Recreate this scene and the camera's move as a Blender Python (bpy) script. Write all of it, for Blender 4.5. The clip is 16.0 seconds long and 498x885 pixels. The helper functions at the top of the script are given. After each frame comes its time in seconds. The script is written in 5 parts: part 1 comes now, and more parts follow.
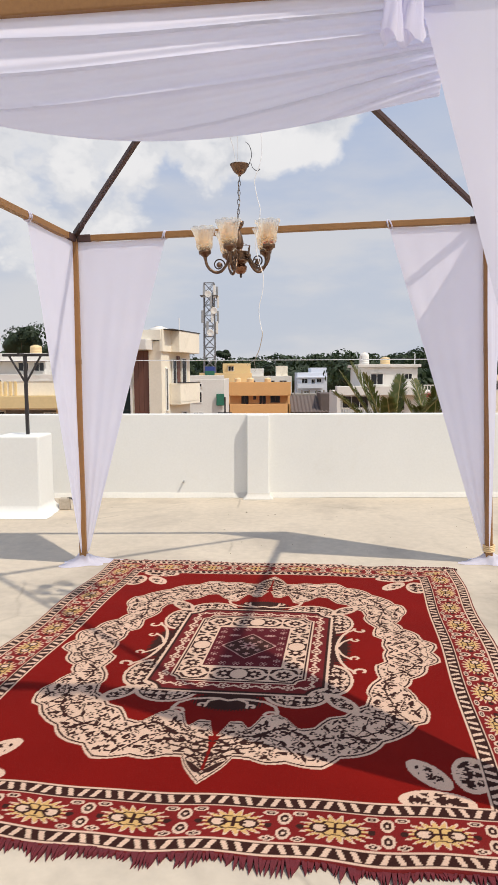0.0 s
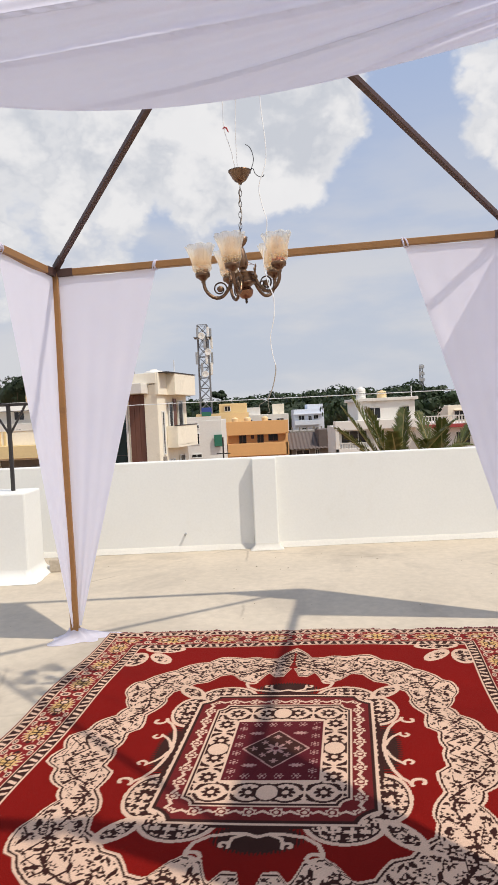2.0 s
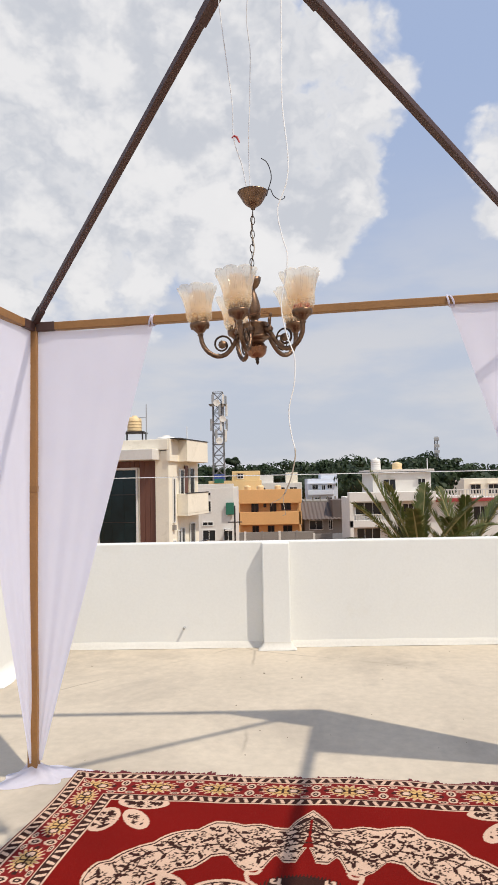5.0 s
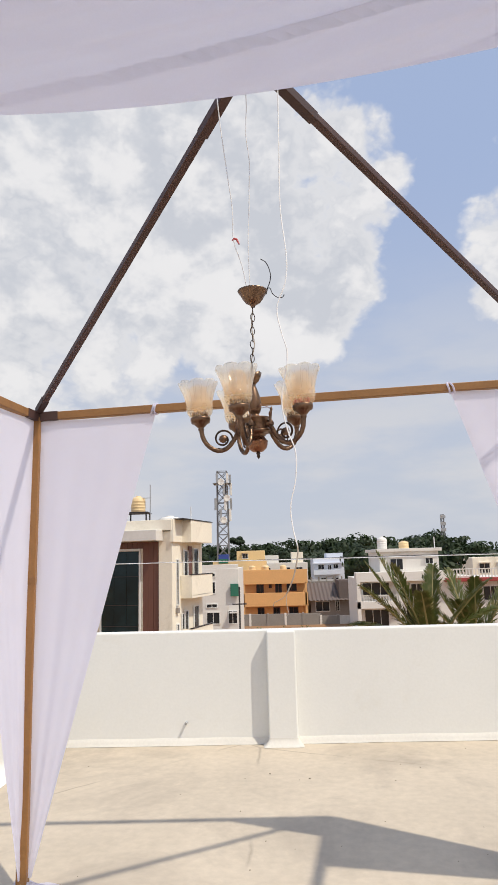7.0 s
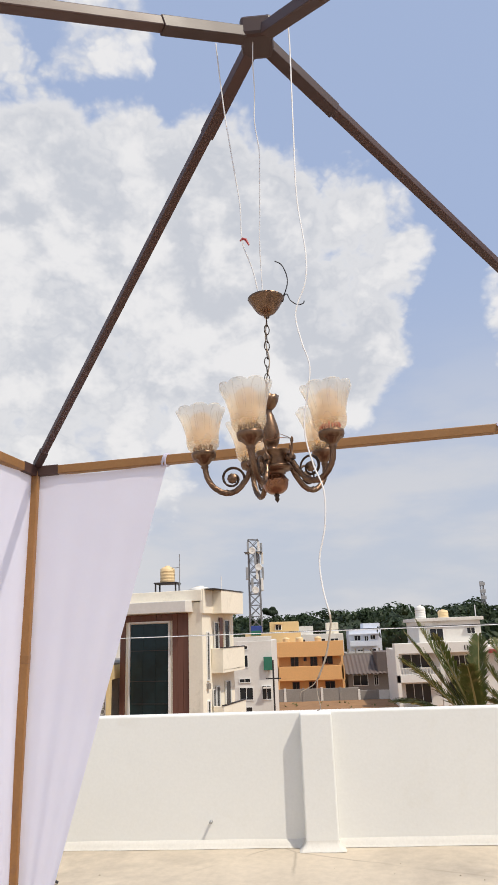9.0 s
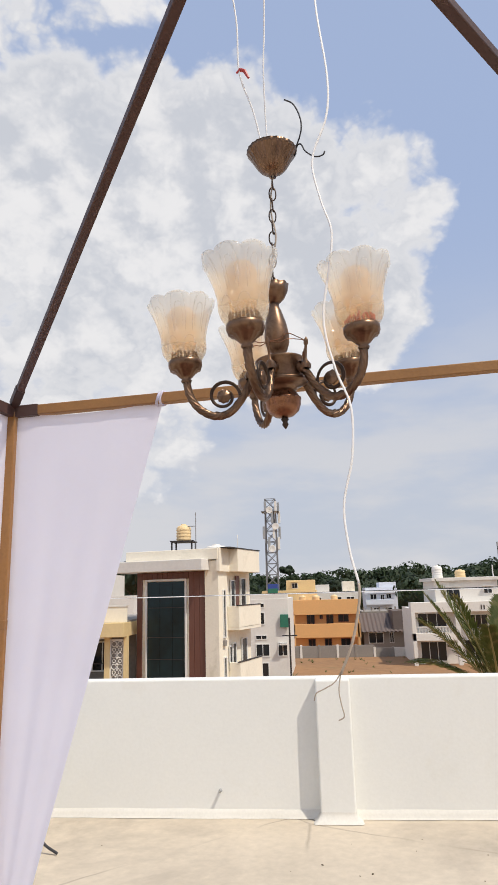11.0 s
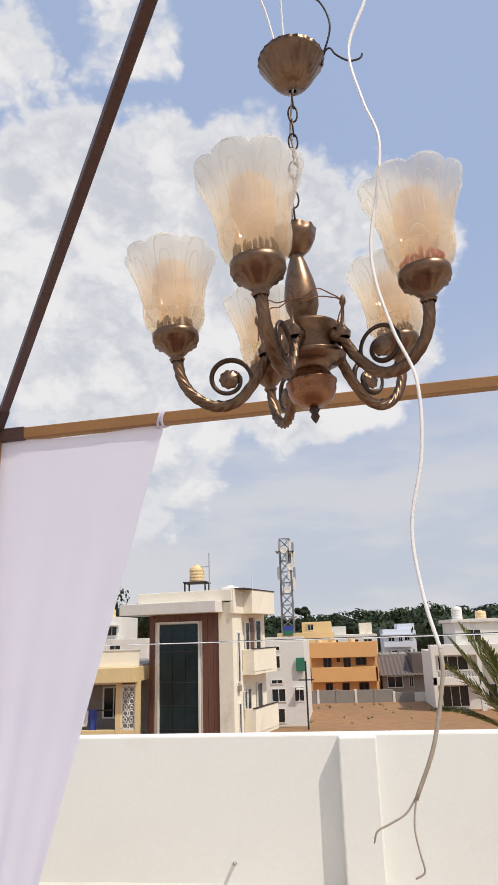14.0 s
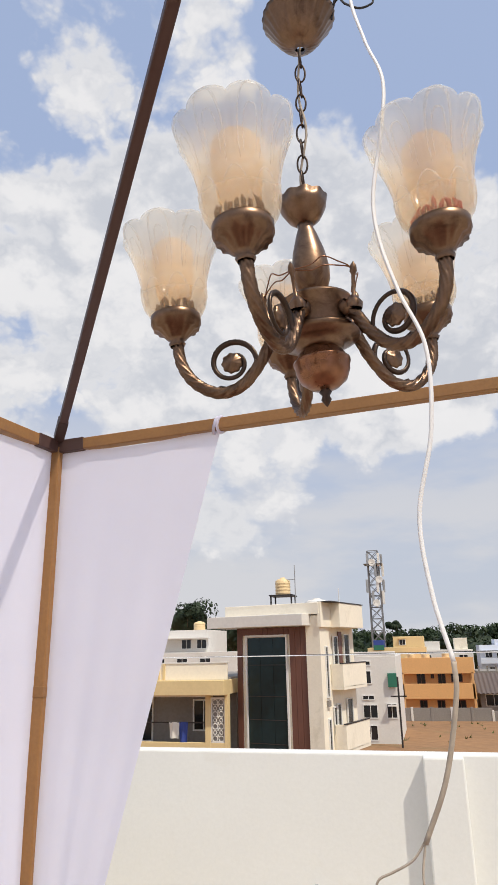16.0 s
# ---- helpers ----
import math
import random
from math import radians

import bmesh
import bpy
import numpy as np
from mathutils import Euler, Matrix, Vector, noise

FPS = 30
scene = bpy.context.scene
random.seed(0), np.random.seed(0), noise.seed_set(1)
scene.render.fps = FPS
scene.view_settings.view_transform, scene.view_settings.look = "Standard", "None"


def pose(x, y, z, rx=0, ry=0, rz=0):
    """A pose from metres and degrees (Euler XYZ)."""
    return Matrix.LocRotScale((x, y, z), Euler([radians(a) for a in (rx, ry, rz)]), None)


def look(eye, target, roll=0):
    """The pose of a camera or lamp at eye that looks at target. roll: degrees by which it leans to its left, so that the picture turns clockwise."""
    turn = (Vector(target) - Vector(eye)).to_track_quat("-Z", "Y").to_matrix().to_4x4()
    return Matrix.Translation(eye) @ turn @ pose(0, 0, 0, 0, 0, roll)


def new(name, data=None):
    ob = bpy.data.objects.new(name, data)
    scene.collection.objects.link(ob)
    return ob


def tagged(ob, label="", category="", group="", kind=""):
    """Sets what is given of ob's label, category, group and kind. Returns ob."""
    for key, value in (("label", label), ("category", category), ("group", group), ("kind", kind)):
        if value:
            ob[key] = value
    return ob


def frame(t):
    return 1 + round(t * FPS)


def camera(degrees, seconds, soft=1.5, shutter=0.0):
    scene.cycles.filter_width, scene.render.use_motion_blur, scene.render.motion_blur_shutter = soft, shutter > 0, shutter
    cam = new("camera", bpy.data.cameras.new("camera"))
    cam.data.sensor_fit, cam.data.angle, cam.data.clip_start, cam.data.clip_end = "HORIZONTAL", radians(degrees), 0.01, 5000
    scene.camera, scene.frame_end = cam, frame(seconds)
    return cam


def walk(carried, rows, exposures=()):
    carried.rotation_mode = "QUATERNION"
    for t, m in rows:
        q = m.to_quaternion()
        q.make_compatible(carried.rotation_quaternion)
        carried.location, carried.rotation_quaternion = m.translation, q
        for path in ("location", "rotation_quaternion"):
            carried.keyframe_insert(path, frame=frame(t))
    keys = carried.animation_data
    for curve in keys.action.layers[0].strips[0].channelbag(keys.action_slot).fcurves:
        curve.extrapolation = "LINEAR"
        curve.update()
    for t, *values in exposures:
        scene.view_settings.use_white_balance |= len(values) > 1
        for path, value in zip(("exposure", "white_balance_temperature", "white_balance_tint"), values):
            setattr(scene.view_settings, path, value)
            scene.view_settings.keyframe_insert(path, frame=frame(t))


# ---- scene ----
cam = camera(41.2, 16.0, soft=0.8)
PATH = [
    (0, (0.063, 0.228, 1.505), (0.038, 2.217, 1.298), -0.2),
    (0.5, (0.042, 0.323, 1.504), (0.0, 2.312, 1.296), 0.8),
    (1, (0.045, 0.453, 1.524), (-0.017, 2.448, 1.386), 1.5),
    (1.5, (0.032, 0.627, 1.525), (-0.026, 2.621, 1.381), 0.6),
    (2, (-0.016, 0.835, 1.522), (-0.033, 2.833, 1.432), -2.7),
    (2.5, (-0.022, 1.022, 1.508), (-0.09, 3.019, 1.424), -1.4),
    (3, (0.018, 1.246, 1.533), (-0.086, 3.242, 1.447), -0.6),
    (3.5, (0.018, 1.395, 1.528), (-0.023, 3.394, 1.471), -0.7),
    (3.7, (0.01, 1.472, 1.534), (-0.01, 3.472, 1.534), -0.4),
    (5.8, (-0.012, 1.659, 1.683), (-0.076, 3.65, 1.852), -1.5),
    (6, (-0.025, 1.66, 1.691), (-0.071, 3.648, 1.902), -1.9),
    (6.5, (-0.015, 1.643, 1.694), (-0.066, 3.609, 2.057), -1.7),
    (7, (0.01, 1.671, 1.683), (-0.047, 3.64, 2.032), -1.5),
    (7.5, (0.048, 1.779, 1.684), (-0.082, 3.721, 2.145), -0.5),
    (8, (0.074, 1.916, 1.688), (-0.112, 3.847, 2.174), -0.9),
    (8.5, (0.064, 2.011, 1.698), (-0.099, 3.904, 2.323), -2.5),
    (9, (0.033, 2.13, 1.687), (-0.106, 4.047, 2.238), -2.1),
    (9.5, (0.043, 2.248, 1.672), (-0.141, 4.179, 2.161), -1.5),
    (9.7, (0.062, 2.318, 1.67), (-0.15, 4.253, 2.129), -1.2),
    (11.8, (0.013, 2.724, 1.74), (-0.178, 4.671, 2.154), -1.8),
    (12, (0.012, 2.75, 1.742), (-0.247, 4.694, 2.133), -2.2),
    (12.5, (0.056, 2.808, 1.746), (-0.228, 4.732, 2.21), -1.7),
    (13, (0.101, 2.88, 1.742), (-0.241, 4.792, 2.22), -1.3),
    (13.5, (0.081, 2.935, 1.738), (-0.216, 4.841, 2.263), -1.4),
    (14, (-0.01, 2.987, 1.741), (-0.241, 4.895, 2.294), -1.8),
    (14.5, (-0.062, 3.0, 1.742), (-0.173, 4.907, 2.334), -1.7),
    (15, (-0.057, 3.01, 1.74), (-0.114, 4.924, 2.317), -1.3),
    (15.5, (-0.005, 3.041, 1.73), (-0.256, 4.942, 2.301), -2.4),
    (16, (0.074, 3.095, 1.733), (-0.403, 4.944, 2.329), -1.2),
]
walk(cam, [(t, look(eye, target, roll)) for t, eye, target, roll in PATH])

# ---- light ----
SUN_DIR = Vector((-0.55, 0.38, -1.0)).normalized()
sun = new("sun", bpy.data.lights.new("sun", "SUN"))
sun.data.energy, sun.data.angle, sun.data.color = 3.35, radians(0.9), (1.0, 0.91, 0.77)
sun.rotation_mode = "QUATERNION"
sun.rotation_quaternion = SUN_DIR.to_track_quat("-Z", "Y")
sun.location = (8, -6, 14)


def nodes_of(tree):
    def nd(kind, **kw):
        n = tree.nodes.new(kind)
        for k, v in kw.items():
            if k.startswith("i_"):
                n.inputs[k[2:].replace("_", " ")].default_value = v
            elif k == "op":
                n.operation = v
            elif k == "mode":
                n.blend_type = v
        return n
    return nd


def sky_world():
    w = bpy.data.worlds.new("sky")
    scene.world = w
    w.use_nodes = True
    t = w.node_tree
    t.nodes.clear()
    nd = nodes_of(t)
    lk = t.links.new
    sky = nd("ShaderNodeTexSky")
    sky.sky_type, sky.sun_disc = "NISHITA", False
    sky.sun_elevation, sky.sun_rotation = radians(56), radians(125)
    sky.air_density, sky.dust_density, sky.ozone_density = 1.0, 1.5, 2.0
    co = nd("ShaderNodeTexCoord")
    def math2(op, a, b):
        m = nd("ShaderNodeMath", op=op)
        for k, v in enumerate((a, b)):
            if isinstance(v, (int, float)):
                m.inputs[k].default_value = v
            else:
                lk(v, m.inputs[k])
        return m.outputs[0]

    def blend(fac, a, b):
        m = nd("ShaderNodeMix")
        m.data_type = "RGBA"
        for k, v in ((0, fac), (6, a), (7, b)):
            if isinstance(v, (int, float, tuple)):
                m.inputs[k].default_value = v
            else:
                lk(v, m.inputs[k])
        return m.outputs[2]

    def ranged(v, lo, hi, to_lo=0.0, to_hi=1.0):
        r = nd("ShaderNodeMapRange", i_From_Min=lo, i_From_Max=hi, i_To_Min=to_lo, i_To_Max=to_hi)
        r.interpolation_type = "SMOOTHSTEP"
        lk(v, r.inputs["Value"])
        return r.outputs[0]

    def bank(direction, inner, outer):
        d = nd("ShaderNodeVectorMath", op="DOT_PRODUCT")
        lk(co.outputs["Generated"], d.inputs[0])
        d.inputs[1].default_value = Vector(direction).normalized()
        return ranged(d.outputs["Value"], math.cos(radians(outer)), math.cos(radians(inner)))

    # cumulus: heaped puffs in banks, bright where they face the sun, grey inside and below
    banks = None
    # the banks behind the camera are unseen, added to fill the shadows
    for d, inner, outer, amount in (((-0.06, 1, 0.56), 10, 18, 0.76), ((-0.36, 1, 0.60), 9, 19, 0.76), ((-0.32, 1, 0.38), 7, 16, 0.62), ((0.10, 1, 0.62), 5, 10, 0.58), ((0.45, 1, 0.47), 4, 10, 0.62), ((-0.50, 1, 1.28), 6, 13, 0.56), ((-0.085, 1, 1.13), 0.8, 4, 0.40), ((-1.0, 1, 0.7), 8, 24, 0.55), ((1.0, 1, 0.9), 6, 24, 0.55), ((0.2, -1, 0.8), 15, 45, 0.55), ((-0.9, -0.6, 0.6), 10, 40, 0.55), ((0.9, -0.3, 0.7), 10, 35, 0.5)):
        b = math2("MULTIPLY", bank(d, inner, outer), amount)
        banks = b if banks is None else math2("MAXIMUM", banks, b)

    def puffs(shift):
        mp = nd("ShaderNodeMapping")
        mp.inputs["Location"].default_value = shift
        mp.inputs["Scale"].default_value = (1.0, 1.0, 1.25)
        lk(co.outputs["Generated"], mp.inputs["Vector"])
        wob = nd("ShaderNodeTexNoise", i_Scale=9.0, i_Detail=5.0, i_Roughness=0.6)
        lk(mp.outputs[0], wob.inputs["Vector"])
        warp = nd("ShaderNodeVectorMath", op="MULTIPLY_ADD")
        lk(wob.outputs["Color"], warp.inputs[0])
        warp.inputs[1].default_value = (0.075, 0.075, 0.075)
        lk(mp.outputs[0], warp.inputs[2])
        heap = nd("ShaderNodeTexVoronoi", i_Scale=8.5, i_Detail=3.0, i_Roughness=0.55, i_Lacunarity=2.3)
        heap.feature = "SMOOTH_F1"
        heap.inputs["Smoothness"].default_value = 0.5
        lk(warp.outputs[0], heap.inputs["Vector"])
        big = nd("ShaderNodeTexNoise", i_Scale=3.4, i_Detail=9.0, i_Roughness=0.56)
        lk(mp.outputs[0], big.inputs["Vector"])
        return math2("ADD", math2("MULTIPLY", heap.outputs["Distance"], -0.42), big.outputs["Fac"])
    here, sunward = puffs((0, 0, 0)), puffs((-0.035, 0.02, -0.045))
    dens = math2("ADD", here, banks)
    cover = ranged(dens, 0.46, 0.66)
    lit = ranged(math2("SUBTRACT", here, sunward), -0.16, 0.20)
    thick = ranged(dens, 0.60, 0.95)
    grey = blend(ranged(here, 0.22, 0.48), (6.0, 6.2, 6.7, 1), (7.7, 7.75, 8.0, 1))
    cloud = blend(math2("MAXIMUM", math2("MULTIPLY", lit, 0.85), math2("SUBTRACT", 0.55, thick)), grey, (8.9, 8.75, 8.7, 1))
    # a veil of thin cloud, and pale haze towards the horizon
    mv = nd("ShaderNodeMapping")
    mv.inputs["Scale"].default_value = (1.0, 1.0, 3.2)
    lk(co.outputs["Generated"], mv.inputs["Vector"])
    veil = nd("ShaderNodeTexNoise", i_Scale=2.6, i_Detail=6.0, i_Roughness=0.55)
    lk(mv.outputs[0], veil.inputs["Vector"])
    sep = nd("ShaderNodeSeparateXYZ")
    lk(co.outputs["Generated"], sep.inputs[0])
    low = ranged(sep.outputs["Z"], 0.12, 0.46, 1.0, 0.0)
    clear = blend(0.75, sky.outputs[0], (4.5, 5.55, 8.0, 1))
    hazy = blend(math2("MULTIPLY", ranged(sep.outputs["Z"], 0.0, 0.55, 1.0, 0.0), 0.85), clear, (5.7, 6.0, 6.6, 1))
    veiled = blend(math2("MULTIPLY", math2("MULTIPLY", ranged(veil.outputs["Fac"], 0.40, 0.60), low), 0.85), hazy, (6.7, 6.7, 6.95, 1))
    out_col = blend(math2("MULTIPLY", cover, 0.96), veiled, cloud)
    bg = nd("ShaderNodeBackground", i_Strength=0.1)
    lk(out_col, bg.inputs["Color"])
    out = nd("ShaderNodeOutputWorld")
    lk(bg.outputs[0], out.inputs["Surface"])


sky_world()
scene.view_settings.exposure = 0.0

# ---- materials ----
def material(name, base, rough=0.7, metal=0.0, vary=0.12, scale=6.0, fine=60.0, bump=0.1, dist=0.01, stain=None, stain_scale=1.0, stain_at=(0.55, 0.7), thin=0.0, spec=0.5, streak=None, random=0.0, coat=0.0, sheer=0.0):
    """A painted, plastered or woven surface: base colour broken up at two scales, stains and bump."""
    m = bpy.data.materials.new(name)
    m.use_nodes = True
    t = m.node_tree
    t.nodes.clear()
    nd, lk = nodes_of(t), t.links.new
    co = nd("ShaderNodeTexCoord")
    vec = co.outputs["Object"]
    if streak:
        mp = nd("ShaderNodeMapping")
        mp.inputs["Scale"].default_value = streak
        lk(vec, mp.inputs["Vector"])
        vec = mp.outputs[0]
    big = nd("ShaderNodeTexNoise", i_Scale=scale, i_Detail=4.0, i_Roughness=0.6)
    small = nd("ShaderNodeTexNoise", i_Scale=fine, i_Detail=3.0, i_Roughness=0.6)
    lk(vec, big.inputs["Vector"])
    lk(vec, small.inputs["Vector"])
    add = nd("ShaderNodeMath", op="ADD")
    lk(big.outputs["Fac"], add.inputs[0])
    lk(small.outputs["Fac"], add.inputs[1])
    ramp = nd("ShaderNodeMapRange", i_From_Min=0.6, i_From_Max=1.4, i_To_Min=1 - vary, i_To_Max=1 + vary)
    lk(add.outputs[0], ramp.inputs["Value"])
    col = nd("ShaderNodeMix", mode="MULTIPLY")
    col.data_type = "RGBA"
    col.inputs[0].default_value = 1.0
    col.inputs[6].default_value = (*base, 1)
    lk(ramp.outputs[0], col.inputs[7])
    colour = col.outputs[2]
    if random:
        info = nd("ShaderNodeObjectInfo")
        rr = nd("ShaderNodeMapRange", i_To_Min=1 - random, i_To_Max=1 + random)
        lk(info.outputs["Random"], rr.inputs["Value"])
        c2 = nd("ShaderNodeMix", mode="MULTIPLY")
        c2.data_type = "RGBA"
        c2.inputs[0].default_value = 1.0
        lk(colour, c2.inputs[6])
        lk(rr.outputs[0], c2.inputs[7])
        colour = c2.outputs[2]
    if stain:
        sn = nd("ShaderNodeTexNoise", i_Scale=stain_scale, i_Detail=6.0, i_Roughness=0.65, i_Distortion=0.6)
        lk(vec, sn.inputs["Vector"])
        sr = nd("ShaderNodeMapRange", i_From_Min=stain_at[0], i_From_Max=stain_at[1])
        lk(sn.outputs["Fac"], sr.inputs["Value"])
        c3 = nd("ShaderNodeMix")
        c3.data_type = "RGBA"
        lk(sr.outputs[0], c3.inputs[0])
        lk(colour, c3.inputs[6])
        c3.inputs[7].default_value = (*stain, 1)
        colour = c3.outputs[2]
    p = nd("ShaderNodeBsdfPrincipled", i_Roughness=rough, i_Metallic=metal)
    p.inputs["Specular IOR Level"].default_value = spec
    p.inputs["Coat Weight"].default_value = coat
    lk(colour, p.inputs["Base Color"])
    rv = nd("ShaderNodeMapRange", i_From_Min=0.3, i_From_Max=0.7, i_To_Min=max(0.02, rough - 0.08), i_To_Max=min(1, rough + 0.08))
    lk(big.outputs["Fac"], rv.inputs["Value"])
    lk(rv.outputs[0], p.inputs["Roughness"])
    if bump:
        b = nd("ShaderNodeBump", i_Strength=bump, i_Distance=dist)
        lk(add.outputs[0], b.inputs["Height"])
        lk(b.outputs[0], p.inputs["Normal"])
    out = nd("ShaderNodeOutputMaterial")
    if thin:
        tr = nd("ShaderNodeBsdfTranslucent")
        lk(colour, tr.inputs["Color"])
        mx = nd("ShaderNodeMixShader", i_Fac=thin)
        lk(p.outputs[0], mx.inputs[1])
        lk(tr.outputs[0], mx.inputs[2])
        last = mx
        if sheer:
            cl = nd("ShaderNodeBsdfTransparent")
            last = nd("ShaderNodeMixShader", i_Fac=sheer)
            lk(mx.outputs[0], last.inputs[1])
            lk(cl.outputs[0], last.inputs[2])
        lk(last.outputs[0], out.inputs["Surface"])
    else:
        lk(p.outputs[0], out.inputs["Surface"])
    m.diffuse_color = (*base, 1)
    return m


M_FLOOR = material("cement_floor", (0.56, 0.485, 0.385), 0.85, vary=0.13, scale=1.2, fine=14, bump=0.25, dist=0.004, stain=(0.33, 0.285, 0.235), stain_scale=0.75, stain_at=(0.50, 0.78), spec=0.25)


def add_cracks(m, base_scale, colour, width):
    """Hairline cracks and trowel joints in a cement surface."""
    t = m.node_tree
    nd, lk = nodes_of(t), t.links.new
    p = next(n for n in t.nodes if n.type == "BSDF_PRINCIPLED")
    src = p.inputs["Base Color"].links[0].from_socket
    co = nd("ShaderNodeTexCoord")
    n = nd("ShaderNodeTexNoise", i_Scale=1.7, i_Detail=6.0)
    lk(co.outputs["Object"], n.inputs["Vector"])
    mix = nd("ShaderNodeMix")
    mix.data_type = "VECTOR"
    mix.inputs[0].default_value = 0.12
    lk(co.outputs["Object"], mix.inputs[4])
    lk(n.outputs["Color"], mix.inputs[5])
    v = nd("ShaderNodeTexVoronoi", i_Scale=base_scale)
    v.feature = "DISTANCE_TO_EDGE"
    lk(mix.outputs[1], v.inputs["Vector"])
    r = nd("ShaderNodeMapRange", i_From_Min=0.0, i_From_Max=width, i_To_Min=0.55, i_To_Max=0.0)
    lk(v.outputs["Distance"], r.inputs["Value"])
    n2 = nd("ShaderNodeTexNoise", i_Scale=0.8, i_Detail=2.0)
    lk(co.outputs["Object"], n2.inputs["Vector"])
    g = nd("ShaderNodeMapRange", i_From_Min=0.48, i_From_Max=0.60)
    lk(n2.outputs["Fac"], g.inputs["Value"])
    k = nd("ShaderNodeMath", op="MULTIPLY")
    lk(r.outputs[0], k.inputs[0])
    lk(g.outputs[0], k.inputs[1])
    c = nd("ShaderNodeMix")
    c.data_type = "RGBA"
    lk(k.outputs[0], c.inputs[0])
    lk(src, c.inputs[6])
    c.inputs[7].default_value = (*colour, 1)
    lk(c.outputs[2], p.inputs["Base Color"])


add_cracks(M_FLOOR, 0.42, (0.26, 0.22, 0.18), 0.006)
M_WALL = material("white_limewash", (0.77, 0.772, 0.745), 0.75, vary=0.035, scale=1.1, fine=40, bump=0.15, dist=0.004, stain=(0.70, 0.68, 0.62), stain_scale=1.3, stain_at=(0.58, 0.85), spec=0.3)
M_SKIRT = material("dusty_limewash", (0.66, 0.64, 0.59), 0.85, vary=0.08, scale=3, fine=50, bump=0.2, dist=0.004)
M_CLOTH = material("white_cloth", (0.875, 0.865, 0.985), 0.75, vary=0.02, scale=4, fine=400, bump=0.08, dist=0.001, thin=0.5, spec=0.2, sheer=0.02)
M_POLE = material("brown_painted_steel", (0.29, 0.142, 0.045), 0.42, vary=0.14, scale=5, fine=80, bump=0.05, stain=(0.22, 0.11, 0.05), stain_scale=5, stain_at=(0.6, 0.75), random=0.08)
M_RAFTER = material("dark_brown_painted_steel", (0.060, 0.029, 0.023), 0.5, vary=0.06, scale=2, fine=9, bump=0, random=0.25)
M_BRASS = material("antique_brass", (0.205, 0.130, 0.085), 0.36, metal=0.95, vary=0.2, scale=18, fine=160, bump=0.03, dist=0.0005, stain=(0.09, 0.055, 0.038), stain_scale=30, stain_at=(0.52, 0.72))
M_DARKBRASS = material("blackened_brass", (0.075, 0.052, 0.040), 0.4, metal=0.9, vary=0.2, scale=18, fine=160, bump=0.03, dist=0.0005)
M_COPPER = material("dark_copper", (0.26, 0.125, 0.07), 0.3, metal=0.8, vary=0.2, scale=14, fine=120, bump=0.02, dist=0.0005)
M_STEEL = material("dark_steel", (0.05, 0.045, 0.045), 0.5, metal=0.5, vary=0.2, scale=9, fine=70)
M_GALV = material("galvanised_steel", (0.42, 0.43, 0.44), 0.5, metal=0.6, vary=0.2, scale=9, fine=70)
M_WIRE = material("white_wire", (0.80, 0.80, 0.80), 0.45, vary=0.05, bump=0)
M_BLACK = material("black_rubber", (0.03, 0.03, 0.035), 0.6, vary=0.1)
M_TAN = material("dusty_cable_end", (0.42, 0.36, 0.29), 0.7, vary=0.15, scale=30)
M_RED = material("red_tape", (0.45, 0.05, 0.05), 0.5)
M_CREAM = material("cream_plaster", (0.88, 0.82, 0.69), 0.8, vary=0.06, scale=0.8, fine=8, bump=0.1, stain=(0.60, 0.55, 0.42), stain_scale=0.5, stain_at=(0.58, 0.8))
M_YELLOW = material("pale_yellow_plaster", (0.72, 0.56, 0.30), 0.8, vary=0.07, scale=0.8, fine=8, bump=0.1)
M_ORANGE = material("orange_plaster", (0.76, 0.42, 0.17), 0.8, vary=0.08, scale=0.6, fine=6, bump=0.1)
M_BWHITE = material("white_plaster", (0.74, 0.72, 0.68), 0.8, vary=0.07, scale=0.6, fine=6, bump=0.1, stain=(0.52, 0.50, 0.45), stain_scale=0.4, stain_at=(0.58, 0.8))
M_BLUEWHITE = material("bluish_white_plaster", (0.66, 0.70, 0.78), 0.8, vary=0.06, scale=0.6, fine=6)
M_GREY = material("bare_cement_and_shade", (0.27, 0.25, 0.23), 0.9, vary=0.16, scale=0.7, fine=7, bump=0.2)
M_ROOFTILE = material("weathered_roof_sheet", (0.14, 0.11, 0.10), 0.8, vary=0.2, scale=1.5, fine=12)
M_CLAD = material("brown_cladding", (0.15, 0.062, 0.043), 0.5, vary=0.14, scale=2, fine=14, bump=0.08, streak=(1, 1, 0.15), random=0.05)
M_GLASSDARK = material("tinted_glass", (0.008, 0.026, 0.032), 0.10, vary=0.3, scale=0.7, fine=2, bump=0.01, spec=0.35)
M_WINDOW = material("dark_window", (0.02, 0.022, 0.025), 0.12, vary=0.3, scale=1, bump=0)
M_WFRAME = material("white_window_frame", (0.78, 0.78, 0.76), 0.5, vary=0.04)
M_TANKY = material("yellow_plastic_tank", (0.80, 0.60, 0.33), 0.5, vary=0.1, scale=2, fine=20)
M_TANKW = material("white_plastic_tank", (0.78, 0.76, 0.72), 0.5, vary=0.06)
M_EARTH = material("red_earth", (0.30, 0.165, 0.078), 0.95, vary=0.25, scale=0.12, fine=1.3, bump=0.4, dist=0.1, stain=(0.16, 0.15, 0.06), stain_scale=0.07, stain_at=(0.52, 0.66))
M_LEAF = material("tree_leaves", (0.026, 0.048, 0.015), 0.65, vary=0.35, scale=0.15, fine=1.2, bump=0, thin=0.2)
